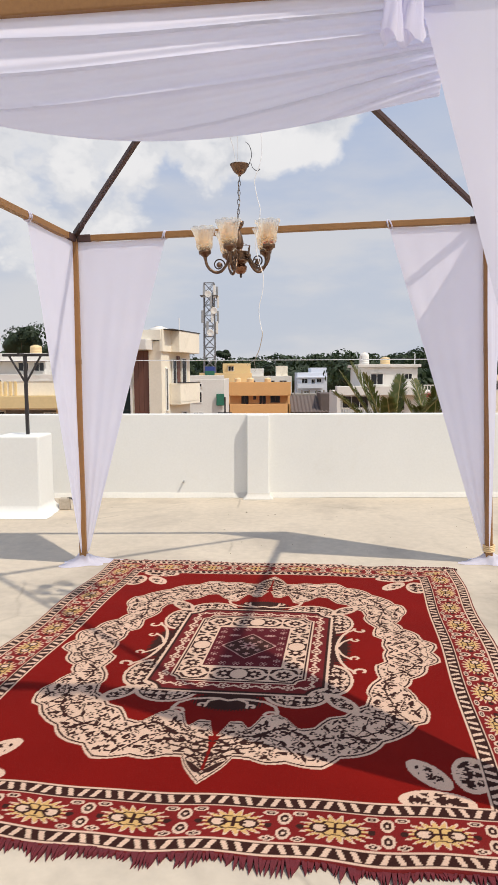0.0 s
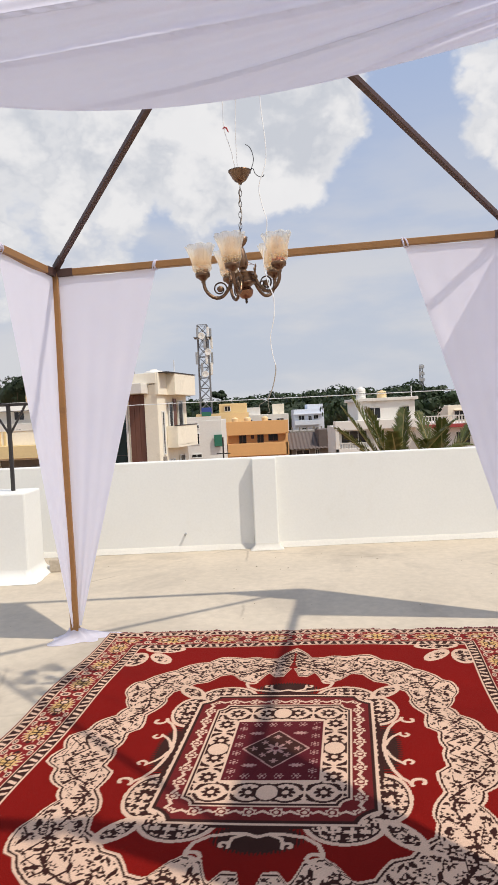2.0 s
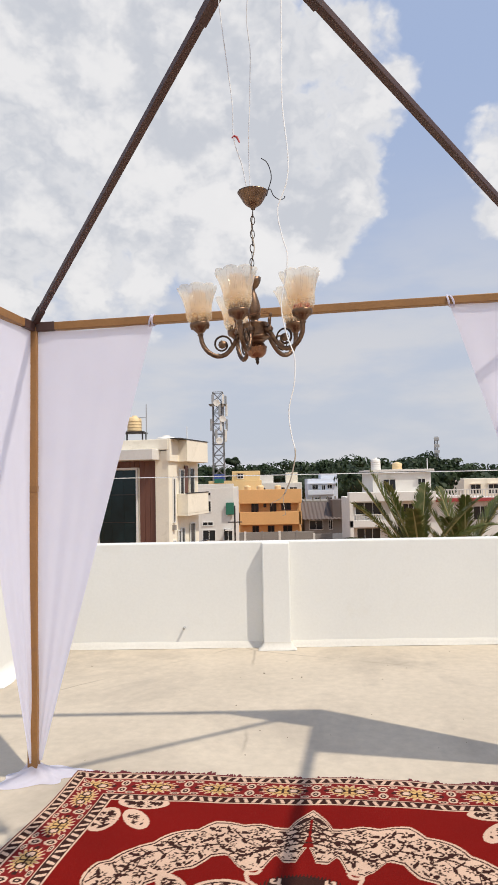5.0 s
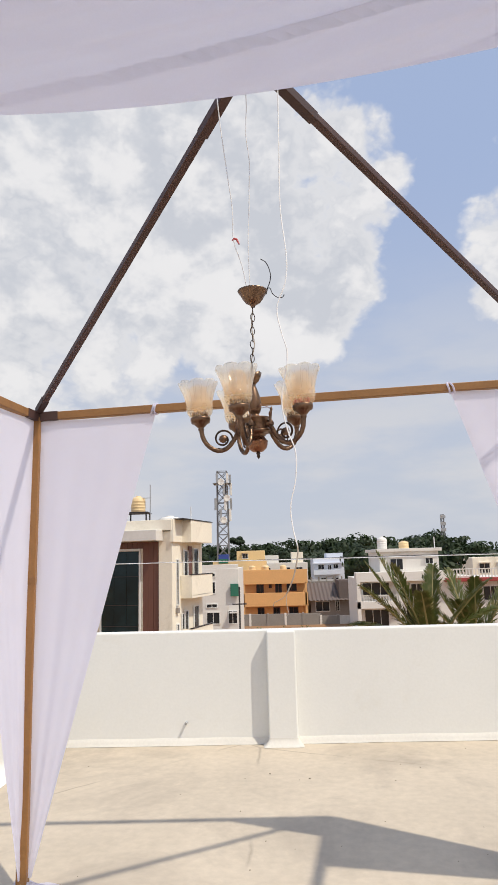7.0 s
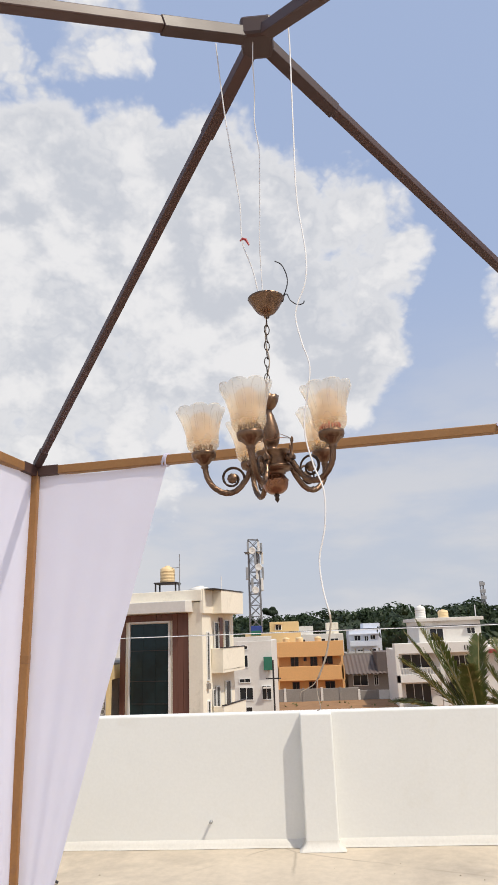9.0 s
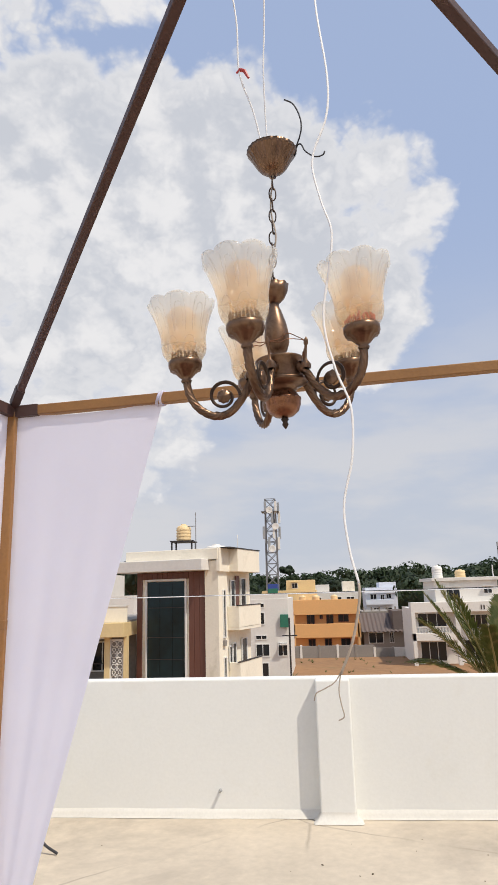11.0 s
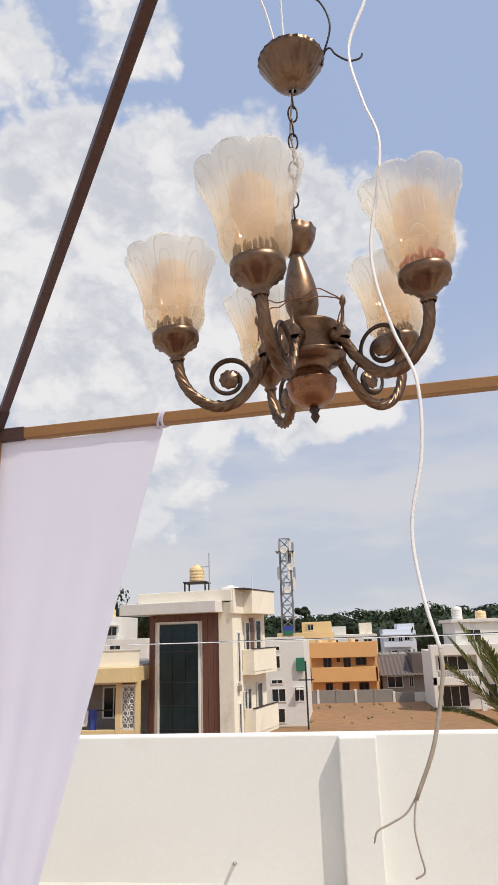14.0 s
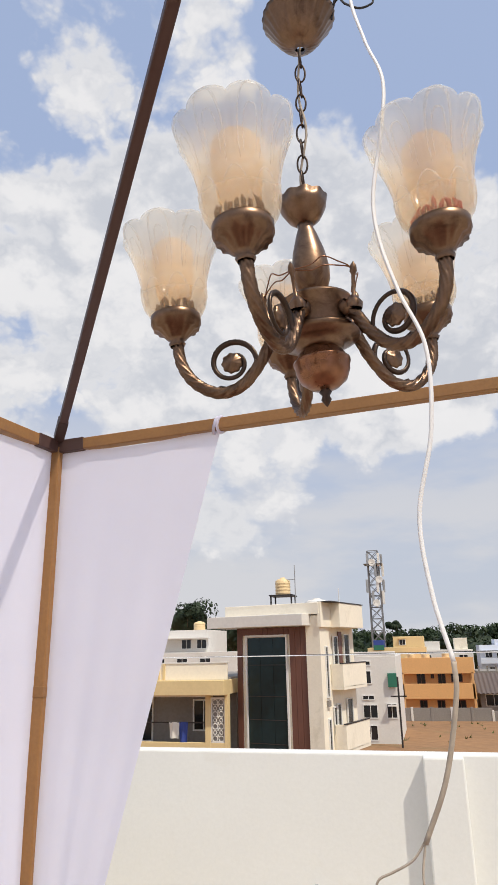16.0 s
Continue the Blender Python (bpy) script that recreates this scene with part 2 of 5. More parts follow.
M_LEAF2 = material("dark_and_shaded_leaves", (0.022, 0.040, 0.016), 0.7, vary=0.3, scale=0.15, fine=1.2, bump=0, thin=0.15)
M_BARK = material("bark", (0.10, 0.075, 0.05), 0.9, vary=0.25, scale=3, fine=20)
M_PALM = material("palm_leaf", (0.10, 0.125, 0.028), 0.45, vary=0.3, scale=3, fine=30, bump=0, thin=0.3, stain=(0.30, 0.24, 0.09), stain_scale=2.5, stain_at=(0.5, 0.7))
M_RIB = material("palm_rib", (0.36, 0.30, 0.12), 0.5, vary=0.15)
M_GREEN = material("green_shade_net", (0.03, 0.17, 0.11), 0.8, vary=0.2)
M_BLUE = material("blue_sheet", (0.03, 0.06, 0.28), 0.6, vary=0.2)
M_FRINGE = material("dark_red_fringe", (0.12, 0.012, 0.018), 0.95, vary=0.3, scale=40, fine=300, random=0.0)


def glass_shade_material():
    """Pressed glass, milky with an amber flush low down, clearer towards the rim."""
    m = bpy.data.materials.new("frosted_amber_glass")
    m.use_nodes = True
    t = m.node_tree
    t.nodes.clear()
    nd, lk = nodes_of(t), t.links.new
    co = nd("ShaderNodeTexCoord")
    sp = nd("ShaderNodeSeparateXYZ")
    lk(co.outputs["Object"], sp.inputs[0])
    tint = nd("ShaderNodeValToRGB")
    e = tint.color_ramp.elements
    e[0].position, e[0].color = 0.0, (1.0, 0.82, 0.57, 1)
    e[1].position, e[1].color = 1.0, (0.97, 0.95, 0.91, 1)
    up = nd("ShaderNodeMapRange", i_From_Min=0.02, i_From_Max=0.115)
    lk(sp.outputs["Z"], up.inputs["Value"])
    lk(up.outputs[0], tint.inputs[0])
    p = nd("ShaderNodeBsdfPrincipled", i_Roughness=0.10)
    lk(tint.outputs[0], p.inputs["Base Color"])
    p.inputs["Coat Weight"].default_value = 0.8
    p.inputs["Coat Roughness"].default_value = 0.04
    tr = nd("ShaderNodeBsdfTranslucent")
    lk(tint.outputs[0], tr.inputs["Color"])
    cl = nd("ShaderNodeBsdfTransparent")
    cl.inputs["Color"].default_value = (0.98, 0.965, 0.93, 1)
    n = nd("ShaderNodeTexNoise", i_Scale=60.0, i_Detail=3.0)
    lk(co.outputs["Object"], n.inputs["Vector"])
    hz = nd("ShaderNodeMapRange", i_From_Min=0.0, i_From_Max=0.12)
    lk(sp.outputs["Z"], hz.inputs["Value"])
    r = nd("ShaderNodeValToRGB")
    e = r.color_ramp.elements
    e[0].position, e[0].color = 0.14, (0.78, 0.78, 0.78, 1)
    e[1].position, e[1].color = 0.42, (0.56, 0.56, 0.56, 1)
    top = e.new(0.95)
    top.color = (0.72, 0.72, 0.72, 1)
    lk(hz.outputs[0], r.inputs[0])
    m1 = nd("ShaderNodeMixShader", i_Fac=0.55)
    lk(p.outputs[0], m1.inputs[1])
    lk(tr.outputs[0], m1.inputs[2])
    m2 = nd("ShaderNodeMixShader")
    lk(r.outputs[0], m2.inputs[0])
    lk(m1.outputs[0], m2.inputs[1])
    lk(cl.outputs[0], m2.inputs[2])
    b = nd("ShaderNodeBump", i_Strength=0.15, i_Distance=0.002)
    lk(n.outputs["Fac"], b.inputs["Height"])
    lk(b.outputs[0], p.inputs["Normal"])
    out = nd("ShaderNodeOutputMaterial")
    lk(m2.outputs[0], out.inputs["Surface"])
    return m


M_SHADE = glass_shade_material()
# amber glow of the unlit shades, put in as colour
M_GLOW = material("amber_glow_glass", (0.98, 0.64, 0.30), 0.6, vary=0.05, thin=0.6, bump=0, sheer=0.66)
M_RIDGE = material("clear_cut_glass", (0.93, 0.92, 0.88), 0.06, vary=0.03, bump=0, thin=0.4, sheer=0.78, spec=0.9, coat=1.0)


def rug_material():
    m = bpy.data.materials.new("woven_rug")
    m.use_nodes = True
    t = m.node_tree
    t.nodes.clear()
    nd, lk = nodes_of(t), t.links.new
    at = nd("ShaderNodeAttribute")
    at.attribute_name = "weave"
    co = nd("ShaderNodeTexCoord")
    n = nd("ShaderNodeTexNoise", i_Scale=220.0, i_Detail=2.0)
    n2 = nd("ShaderNodeTexNoise", i_Scale=2.2, i_Detail=4.0)
    lk(co.outputs["Object"], n.inputs["Vector"])
    lk(co.outputs["Object"], n2.inputs["Vector"])
    add = nd("ShaderNodeMath", op="ADD")
    lk(n.outputs["Fac"], add.inputs[0])
    lk(n2.outputs["Fac"], add.inputs[1])
    r = nd("ShaderNodeMapRange", i_From_Min=0.6, i_From_Max=1.4, i_To_Min=0.8, i_To_Max=1.2)
    lk(add.outputs[0], r.inputs["Value"])
    c = nd("ShaderNodeMix", mode="MULTIPLY")
    c.data_type = "RGBA"
    c.inputs[0].default_value = 1.0
    lk(at.outputs["Color"], c.inputs[6])
    lk(r.outputs[0], c.inputs[7])
    p = nd("ShaderNodeBsdfPrincipled", i_Roughness=0.9)
    p.inputs["Specular IOR Level"].default_value = 0.04
    p.inputs["Sheen Weight"].default_value = 0.02
    lk(c.outputs[2], p.inputs["Base Color"])
    b = nd("ShaderNodeBump", i_Strength=0.5, i_Distance=0.003)
    lk(n.outputs["Fac"], b.inputs["Height"])
    lk(b.outputs[0], p.inputs["Normal"])
    out = nd("ShaderNodeOutputMaterial")
    lk(p.outputs[0], out.inputs["Surface"])
    return m


M_RUG = rug_material()

# ---- helpers for meshes ----
def link(name, bm, mat, parent=None, label="", smooth=False):
    me = bpy.data.meshes.new(name)
    bm.to_mesh(me)
    bm.free()
    me.materials.append(mat)
    if smooth:
        me.shade_smooth()
    ob = new(name, me)
    if parent:
        ob.parent = parent
    if label:
        ob["label"] = label
    return ob


def part(name, bm, mat, parent, label="", smooth=False):
    return link(name, bm, mat, parent, label, smooth)


def share(name, source, parent, m):
    """Another object on the same mesh."""
    ob = new(name, source.data)
    ob.parent = parent
    ob.matrix_basis = m
    return ob


def thing(name, label, category, at=(0, 0, 0), group="", kind="", turn=0.0):
    e = new(name)
    e.matrix_basis = pose(*at, 0, 0, turn)
    e.empty_display_size = 0.1
    return tagged(e, label, category, group, kind)


def box(bm, lo, hi, bevel=0.0, m=None):
    """A box between two corners, with its edges rounded off."""
    lo, hi = Vector(lo), Vector(hi)
    made = bmesh.ops.create_cube(bm, size=1.0)["verts"]
    for v in made:
        v.co = Vector((lo[i] + (v.co[i] + 0.5) * (hi[i] - lo[i]) for i in range(3)))
    if bevel:
        edges = list({e for v in made for e in v.link_edges})
        made = list({v for f in bmesh.ops.bevel(bm, geom=edges, offset=bevel, segments=2, profile=0.5, affect="EDGES")["faces"] for v in f.verts})
        if m:
            bmesh.ops.transform(bm, matrix=m, verts=made)
    elif m:
        bmesh.ops.transform(bm, matrix=m, verts=made)
    return bm


def boxed(lo, hi, bevel=0.0, m=None):
    return box(bmesh.new(), lo, hi, bevel, m)


def bar(a, b, w, h=None, bevel=0.004, bm=None, up=(0, 0, 1)):
    """A square tube from a to b."""
    a, b, h = Vector(a), Vector(b), h or w
    d = (b - a).normalized()
    up = Vector(up) if abs(d.dot(Vector(up))) < 0.98 else Vector((0, 1, 0))
    x = d.cross(up).normalized()
    z = x.cross(d)
    m = Matrix((x, d, z)).transposed().to_4x4()
    m.translation = a
    bm = bm or bmesh.new()
    return box(bm, (-w / 2, 0, -h / 2), (w / 2, (b - a).length, h / 2), bevel, m)


def tube(points, radius, segs=8, bm=None, closed=False, flat=1.0, twist=0.0, lobes=0, depth=0.0, caps=True):
    """A round rod along points; radius a number or one for each point; lobes and twist give a rope."""
    bm = bm or bmesh.new()
    pts = [Vector(p) for p in points]
    n = len(pts)
    rads = radius if isinstance(radius, (list, tuple)) else [radius] * n
    rings, nrm = [], None
    for i, p in enumerate(pts):
        d = (pts[(i + 1) % n] - pts[i - 1]) if closed else (pts[min(i + 1, n - 1)] - pts[max(i - 1, 0)])
        d.normalize()
        if nrm is None:
            nrm = d.orthogonal().normalized()
        nrm = (nrm - d * nrm.dot(d)).normalized()
        bi = d.cross(nrm)
        ring = []
        for k in range(segs):
            a = 2 * math.pi * k / segs
            r = rads[i] * (1 + depth * math.cos(lobes * (a + twist * i))) if lobes else rads[i]
            ring.append(bm.verts.new(p + nrm * (r * math.cos(a)) + bi * (r * flat * math.sin(a))))
        rings.append(ring)
    for i in range(n if closed else n - 1):
        a, b = rings[i], rings[(i + 1) % n]
        for k in range(segs):
            bm.faces.new((a[k], a[(k + 1) % segs], b[(k + 1) % segs], b[k]))
    if caps and not closed:
        bm.faces.new(list(reversed(rings[0])))
        bm.faces.new(rings[-1])
    return bm


def lathe(profile, segs=32, bm=None, ripple=None, at=(0, 0, 0)):
    """A turned body from (radius, height) pairs; ripple(angle, k, count) scales the radius and lifts."""
    bm = bm or bmesh.new()
    at = Vector(at)
    rings = []
    for k, (r, z) in enumerate(profile):
        ring = []
        for i in range(segs):
            a = 2 * math.pi * i / segs
            f, dz = ripple(a, k, len(profile)) if ripple else (1, 0)
            ring.append(bm.verts.new(at + Vector((r * f * math.cos(a), r * f * math.sin(a), z + dz))))
        rings.append(ring)
    for a, b in zip(rings, rings[1:]):
        for i in range(segs):
            bm.faces.new((a[i], a[(i + 1) % segs], b[(i + 1) % segs], b[i]))
    return bm


def sheet(fn, nu, nv, bm=None):
    """A surface fn(u, v) over the unit square."""
    bm = bm or bmesh.new()
    g = [[bm.verts.new(fn(i / nu, j / nv)) for i in range(nu + 1)] for j in range(nv + 1)]
    for j in range(nv):
        for i in range(nu):
            bm.faces.new((g[j][i], g[j][i + 1], g[j + 1][i + 1], g[j + 1][i]))
    return bm


def bend(points, n=8):
    """A smooth run of points through the given ones."""
    p = [Vector(q) for q in points]
    p = [p[0] * 2 - p[1]] + p + [p[-1] * 2 - p[-2]]
    out = []
    for i in range(1, len(p) - 2):
        for k in range(n):
            t = k / n
            a, b, c, d = p[i - 1], p[i], p[i + 1], p[i + 2]
            out.append(0.5 * ((2 * b) + (c - a) * t + (2 * a - 5 * b + 4 * c - d) * t * t + (3 * b - a - 3 * c + d) * t ** 3))
    out.append(p[-2])
    return out

# ---- roof terrace ----
GROUND = -5.5
WALL_Y, WALL_H = 8.22, 1.02

bm = bmesh.new()
box(bm, (-9, -6, -0.25), (9, WALL_Y + 0.16, 0))
floor = tagged(link("floor", bm, M_FLOOR), "sunlit beige cement roof terrace floor with faint stains", "floor", kind="structure")


def parapet(name, lo, hi, label):
    ob = tagged(link(name, boxed(lo, hi, 0.012), M_WALL), label, "parapet wall", kind="structure")
    return ob


wall_n = parapet("wall_north", (-9, WALL_Y, -0.02), (9, WALL_Y + 0.15, WALL_H), "white limewashed parapet wall round the roof terrace")
parapet("wall_south", (-9, -6.15, -0.02), (9, -6, WALL_H), "white limewashed parapet wall behind the canopy")
parapet("wall_west", (-9.15, -6.15, -0.02), (-9, WALL_Y + 0.15, WALL_H), "white limewashed parapet wall on the terrace side")
parapet("wall_east", (9, -6.15, -0.02), (9.15, WALL_Y + 0.15, WALL_H), "white limewashed parapet wall on the terrace side")


def plaster_skirt():
    """The hand-laid plaster fillet along the foot of the wall."""
    def f(u, v):
        x = -9 + 18 * u
        w = 0.045 + 0.012 * noise.noise((x * 1.3, 0, 0)) + 0.008 * noise.noise((x * 6, 3, 0))
        return Vector((x, WALL_Y - w * (1 - v) ** 0.6 + 0.002, 0.003 + (0.06 + 0.01 * noise.noise((x * 2, 9, 0))) * v ** 1.6))
    return sheet(f, 300, 5)


tagged(link("baseboard", plaster_skirt(), M_SKIRT, smooth=True), "white hand-laid plaster fillet at the wall foot", "plaster fillet", kind="structure")

# the pilaster that stiffens the parapet
PIL_X0, PIL_X1, PIL_D = -0.062, 0.205, 0.115
pil = thing("pilaster", "white plastered pilaster with a splayed foot against the parapet", "pilaster", (0, 0, 0), kind="structure")
part("shaft", boxed((PIL_X0, WALL_Y - PIL_D, 0.0), (PIL_X1, WALL_Y + 0.01, WALL_H - 0.004), 0.012), M_WALL, pil)


def splay(cx, cy, hx, hy, grow, h):
    def f(u, v):
        a = 2 * math.pi * u
        c, s = math.cos(a), math.sin(a)
        k = 1 / max(abs(c), abs(s))
        g = grow * (1 - v) ** 2 * (1 + 0.25 * noise.noise((c * 3 + cx, s * 3, 1)))
        return Vector((cx + c * k * (hx + g), cy + s * k * (hy + g), 0.003 + h * v))
    return sheet(f, 64, 6)


part("foot", splay((PIL_X0 + PIL_X1) / 2, WALL_Y - PIL_D / 2, (PIL_X1 - PIL_X0) / 2, PIL_D / 2, 0.05, 0.07), M_SKIRT, pil, smooth=True)

# outlet pipe stub in the parapet
stub = thing("pipe_stub", "short grey pipe stub poking out of the white parapet", "pipe", (-0.84, WALL_Y, 0.19))
part("pipe", tube([(0, 0.05, 0), (0.0, -0.02, 0.0), (0.012, -0.05, 0.018)], 0.012, 10), M_GALV, stub, smooth=True)

# plinth with a steel post
plinth = thing("plinth", "white plastered plinth with a splayed foot standing on the terrace", "plinth", (-2.46, 7.32, 0))
part("shaft", boxed((-0.235, -0.235, 0), (0.235, 0.235, 0.86), 0.018), M_WALL, plinth)
part("foot", splay(0, 0, 0.235, 0.235, 0.09, 0.12), M_WALL, plinth, smooth=True)
post = thing("steel_post", "thin black steel post with a braced crossbar standing on the plinth", "post", (-2.42, 7.34, 0.86))
part("pole", bar((0, 0, 0), (0, 0, 0.84), 0.034), M_STEEL, post)
part("crossbar", bar((-0.24, 0, 0.85), (0.26, 0, 0.85), 0.03), M_STEEL, post)
part("crossbar", bar((0, -0.2, 0.853), (0, 0.2, 0.853), 0.024), M_STEEL, post)
for sx in (-1, 1):
    part("brace", bar((0, 0, 0.55), (0.17 * sx, 0, 0.84), 0.02), M_STEEL, post)
cable = thing("cable_stub", "brown block with a loose black cable by the plinth foot", "cable", (-2.08, 7.5, 0))
part("block", boxed((-0.07, -0.04, 0), (0.05, 0.05, 0.13), 0.01), M_TAN, cable)
part("cable", tube(bend([(0, 0, 0.12), (0.07, -0.02, 0.13), (0.14, -0.05, 0.06), (0.24, -0.07, 0.012)]), 0.009, 8), M_BLACK, cable, smooth=True)

# ---- canopy ----
FL, FR, NL, NR = Vector((-1.33, 5.40, 2.53)), Vector((1.80, 5.40, 2.655)), Vector((-1.86, 2.48, 2.60)), Vector((1.27, 2.19, 2.63))
FEET = {"FL": Vector((-1.33, 5.40, 0)), "FR": Vector((1.90, 5.40, 0)), "NL": Vector((-1.86, 2.48, 0)), "NR": Vector((1.27, 2.19, 0))}
APEX = Vector((-0.014, 3.75, 3.45))
canopy = thing("canopy_frame", "brown painted square-tube canopy frame with a pyramid roof, roof uncovered", "canopy", (0, 0, 0))
for top, key in ((FL, "FL"), (FR, "FR"), (NL, "NL"), (NR, "NR")):
    foot = FEET[key]
    p = part("post", bar(foot + Vector((0, 0, 0.01)), top, 0.056, bevel=0.005), M_POLE, canopy)
    part("joint", bar(top.lerp(foot, 0.36), top.lerp(foot, 0.375), 0.059, bevel=0.002), M_POLE, p)
    d = (APEX - top).normalized()
    r = part("rafter", bar(top + Vector((0, 0, 0.02)), APEX, 0.033, bevel=0.004), M_RAFTER, canopy)
    part("sleeve", bar(APEX - d * 0.34, APEX - d * 0.02, 0.039, bevel=0.003), M_RAFTER, r)
    part("sleeve", bar(top + d * 0.03 + Vector((0, 0, 0.02)), top + d * 0.15 + Vector((0, 0, 0.02)), 0.039, bevel=0.003), M_RAFTER, r)
for a, b in ((FL, FR), (FL, NL), (FR, NR), (NL, NR)):
    d = (b - a).normalized()
    bmid = part("beam", bar(a, b, 0.046, bevel=0.004), M_POLE, canopy)
    for q, s in ((a, 1), (b, -1)):
        part("sleeve", bar(q + d * 0.02 * s, q + d * 0.13 * s, 0.052, bevel=0.003), M_RAFTER, bmid, "dark brown joint sleeve")
part("hub", boxed(APEX - Vector((0.05, 0.05, 0.04)), APEX + Vector((0.05, 0.05, 0.035)), 0.012), M_RAFTER, canopy)

# ---- drapes ----
def curtain(corner, foot, along, tie, seed, spread=0.05, bulge=0.0):
    """A triangular drape: tied along the beam at the top, gathered to the post at its foot."""
    corner, foot, along = Vector(corner), Vector(foot), Vector(along)
    d = (along - corner).normalized()
    out = Vector((-d.y, d.x, 0))
    tie_p = corner + d * tie
    low = foot + Vector((0, 0, 0.09))

    def f(u, v):
        a = corner.lerp(tie_p, u) - Vector((0, 0, 0.012 + 0.02 * math.sin(math.pi * u)))
        b = low + d * (spread * (u - 0.1))
        w = v ** (1.0 + 0.10 * u)
        p = a.lerp(b, w)
        k = 0.35 + 1.1 * v
        fold = 0.0045 * k * math.sin(u * (11 + seed) + 2.1 * seed + v * 2.5) + 0.003 * k * math.sin(u * 27 + seed * 5 - v * 3)
        fold += 0.006 * math.sin(u * 5 + v * 4 + seed) * math.sin(math.pi * v)
        p += out * (fold * math.sin(math.pi * min(1, 0.03 + v)) ** 0.5 + bulge * math.sin(math.pi * v) * u)
        return p
    return sheet(f, 44, 60)


def knot(at, along, seed):
    """Cloth wound round the beam where the drape is tied."""
    d = Vector(along).normalized()
    bm = bmesh.new()
    for k in range(2):
        c = Vector(at) + d * (0.016 * (k - 1) + 0.004 * math.sin(seed + k))
        m = d.to_track_quat("Z", "Y").to_matrix()
        ring = []
        for i in range(16):
            a = 2 * math.pi * i / 16
            r = 0.030 + 0.002 * math.sin(3 * a + seed + k)
            ring.append(c + m @ Vector((r * math.cos(a), r * math.sin(a), 0.012 * math.sin(a + k))))
        tube(ring, 0.006, 8, bm, closed=True)
    return bm


def puddle(seed):
    """Cloth end lying in folds round the foot of a post."""
    def f(u, v):
        a = 2 * math.pi * u
        r = 0.03 + v * (0.125 + 0.05 * math.sin(2 * a + seed) + 0.03 * math.sin(5 * a + 2 * seed))
        z = 0.07 * (1 - v) ** 3 + 0.016 * (0.5 + 0.5 * math.sin(7 * a + 9 * v + seed)) * math.sin(math.pi * min(1, v + 0.1)) + 0.004
        return Vector((0.05 * v + 1.35 * r * math.cos(a), 0.8 * r * math.sin(a), z))
    return sheet(f, 60, 14)


TIES = {("NR", 0): 0.75, ("FR", 0): 0.74}
SIDES = {"FL": (FL, FR, NL), "FR": (FR, FL, NR), "NL": (NL, NR, FL), "NR": (NR, NL, FR)}
for i, (key, (corner, a, b)) in enumerate(SIDES.items()):
    for j, to in enumerate((a, b)):
        c = thing("drape", "sheer white drape tied to the beam, gathered at the post", "drape", group="white drapes on the canopy posts")
        part("cloth", curtain(corner, FEET[key], to, TIES.get((key, j), 0.70), i * 2 + j + 1.0), M_CLOTH, c, smooth=True)
        d = (to - corner).normalized()
        part("tie", knot(corner + d * TIES.get((key, j), 0.70), d, i + j), M_CLOTH, c, smooth=True)
    p = thing("cloth_end", "white cloth end bunched on the floor round the post foot", "cloth", FEET[key], group="cloth ends at the post feet")
    part("fold", puddle(i * 1.7), M_CLOTH, p, smooth=True)
for key in ("FR",):
    t = thing("twine", "yellow twine wound round the foot of the canopy post", "twine", FEET[key] + Vector((0, 0, 0.10)))
    bm = bmesh.new()
    for k in range(4):
        tube([(0.045 * math.cos(a * math.pi / 8), 0.045 * math.sin(a * math.pi / 8), 0.014 * k + 0.004 * math.sin(a)) for a in range(16)], 0.006, 6, bm, closed=True)
    part("winding", bm, M_TANKY, t, smooth=True)


def swag():
    """The cloth that hangs in a bow between the ties of the entrance beam."""
    d = (NR - NL).normalized()
    a0, a1 = NL + d * 0.72, NR - d * 0.64
    inward = Vector((-d.y, d.x, 0))

    def f(u, v):
        top = a0.lerp(a1, u)
        s = math.sin(math.pi * min(1.0, max(0.0, u))) ** 1.1
        low = Vector((top.x, 2.40, 2.362 - 0.128 * s))
        p = (top - Vector((0, 0, 0.01))).lerp(low, v)
        p -= inward * (0.05 * s * math.sin(math.pi * v))
        # lengthwise pleats, sharp below and slack above, closing up towards the ties
        ph = v * (2.4 + 3.6 * u) + 0.25 * math.cos(math.pi * u) + 0.06 * math.sin(9 * u + 5 * v)
        saw = ph - math.floor(ph)
        pleat = saw ** 3 - 0.35 * saw + 0.12 * math.sin(2 * math.pi * (2.3 * ph + u))
        ease = math.sin(math.pi * min(1.0, 0.06 + 0.94 * v)) ** 0.4
        p += (inward * -0.050 + Vector((0, 0, -0.008))) * pleat * (0.40 + 0.60 * u) * ease
        return p
    return sheet(f, 90, 150)


sw = thing("swag", "white cloth swag with long pleats bowed across the entrance beam", "drape")
part("cloth", swag(), M_CLOTH, sw, smooth=True)


def tail(seed):
    def f(u, v):
        a = 2 * math.pi * u
        r = 0.016 + 0.014 * v + 0.006 * math.sin(5 * a + seed + 4 * v)
        return Vector((r * math.cos(a) * (1 + 0.3 * math.sin(seed)), 0.7 * r * math.sin(a), -0.15 * v + 0.02 * math.sin(2 * a) * v))
    return sheet(f, 28, 16)


for x in (0.47, 0.53):
    t = part("tail", tail(x * 40), M_CLOTH, sw, smooth=True)
    t.location = (x - 0.02, 2.24 + (x - 0.5) * 0.2, 2.61)

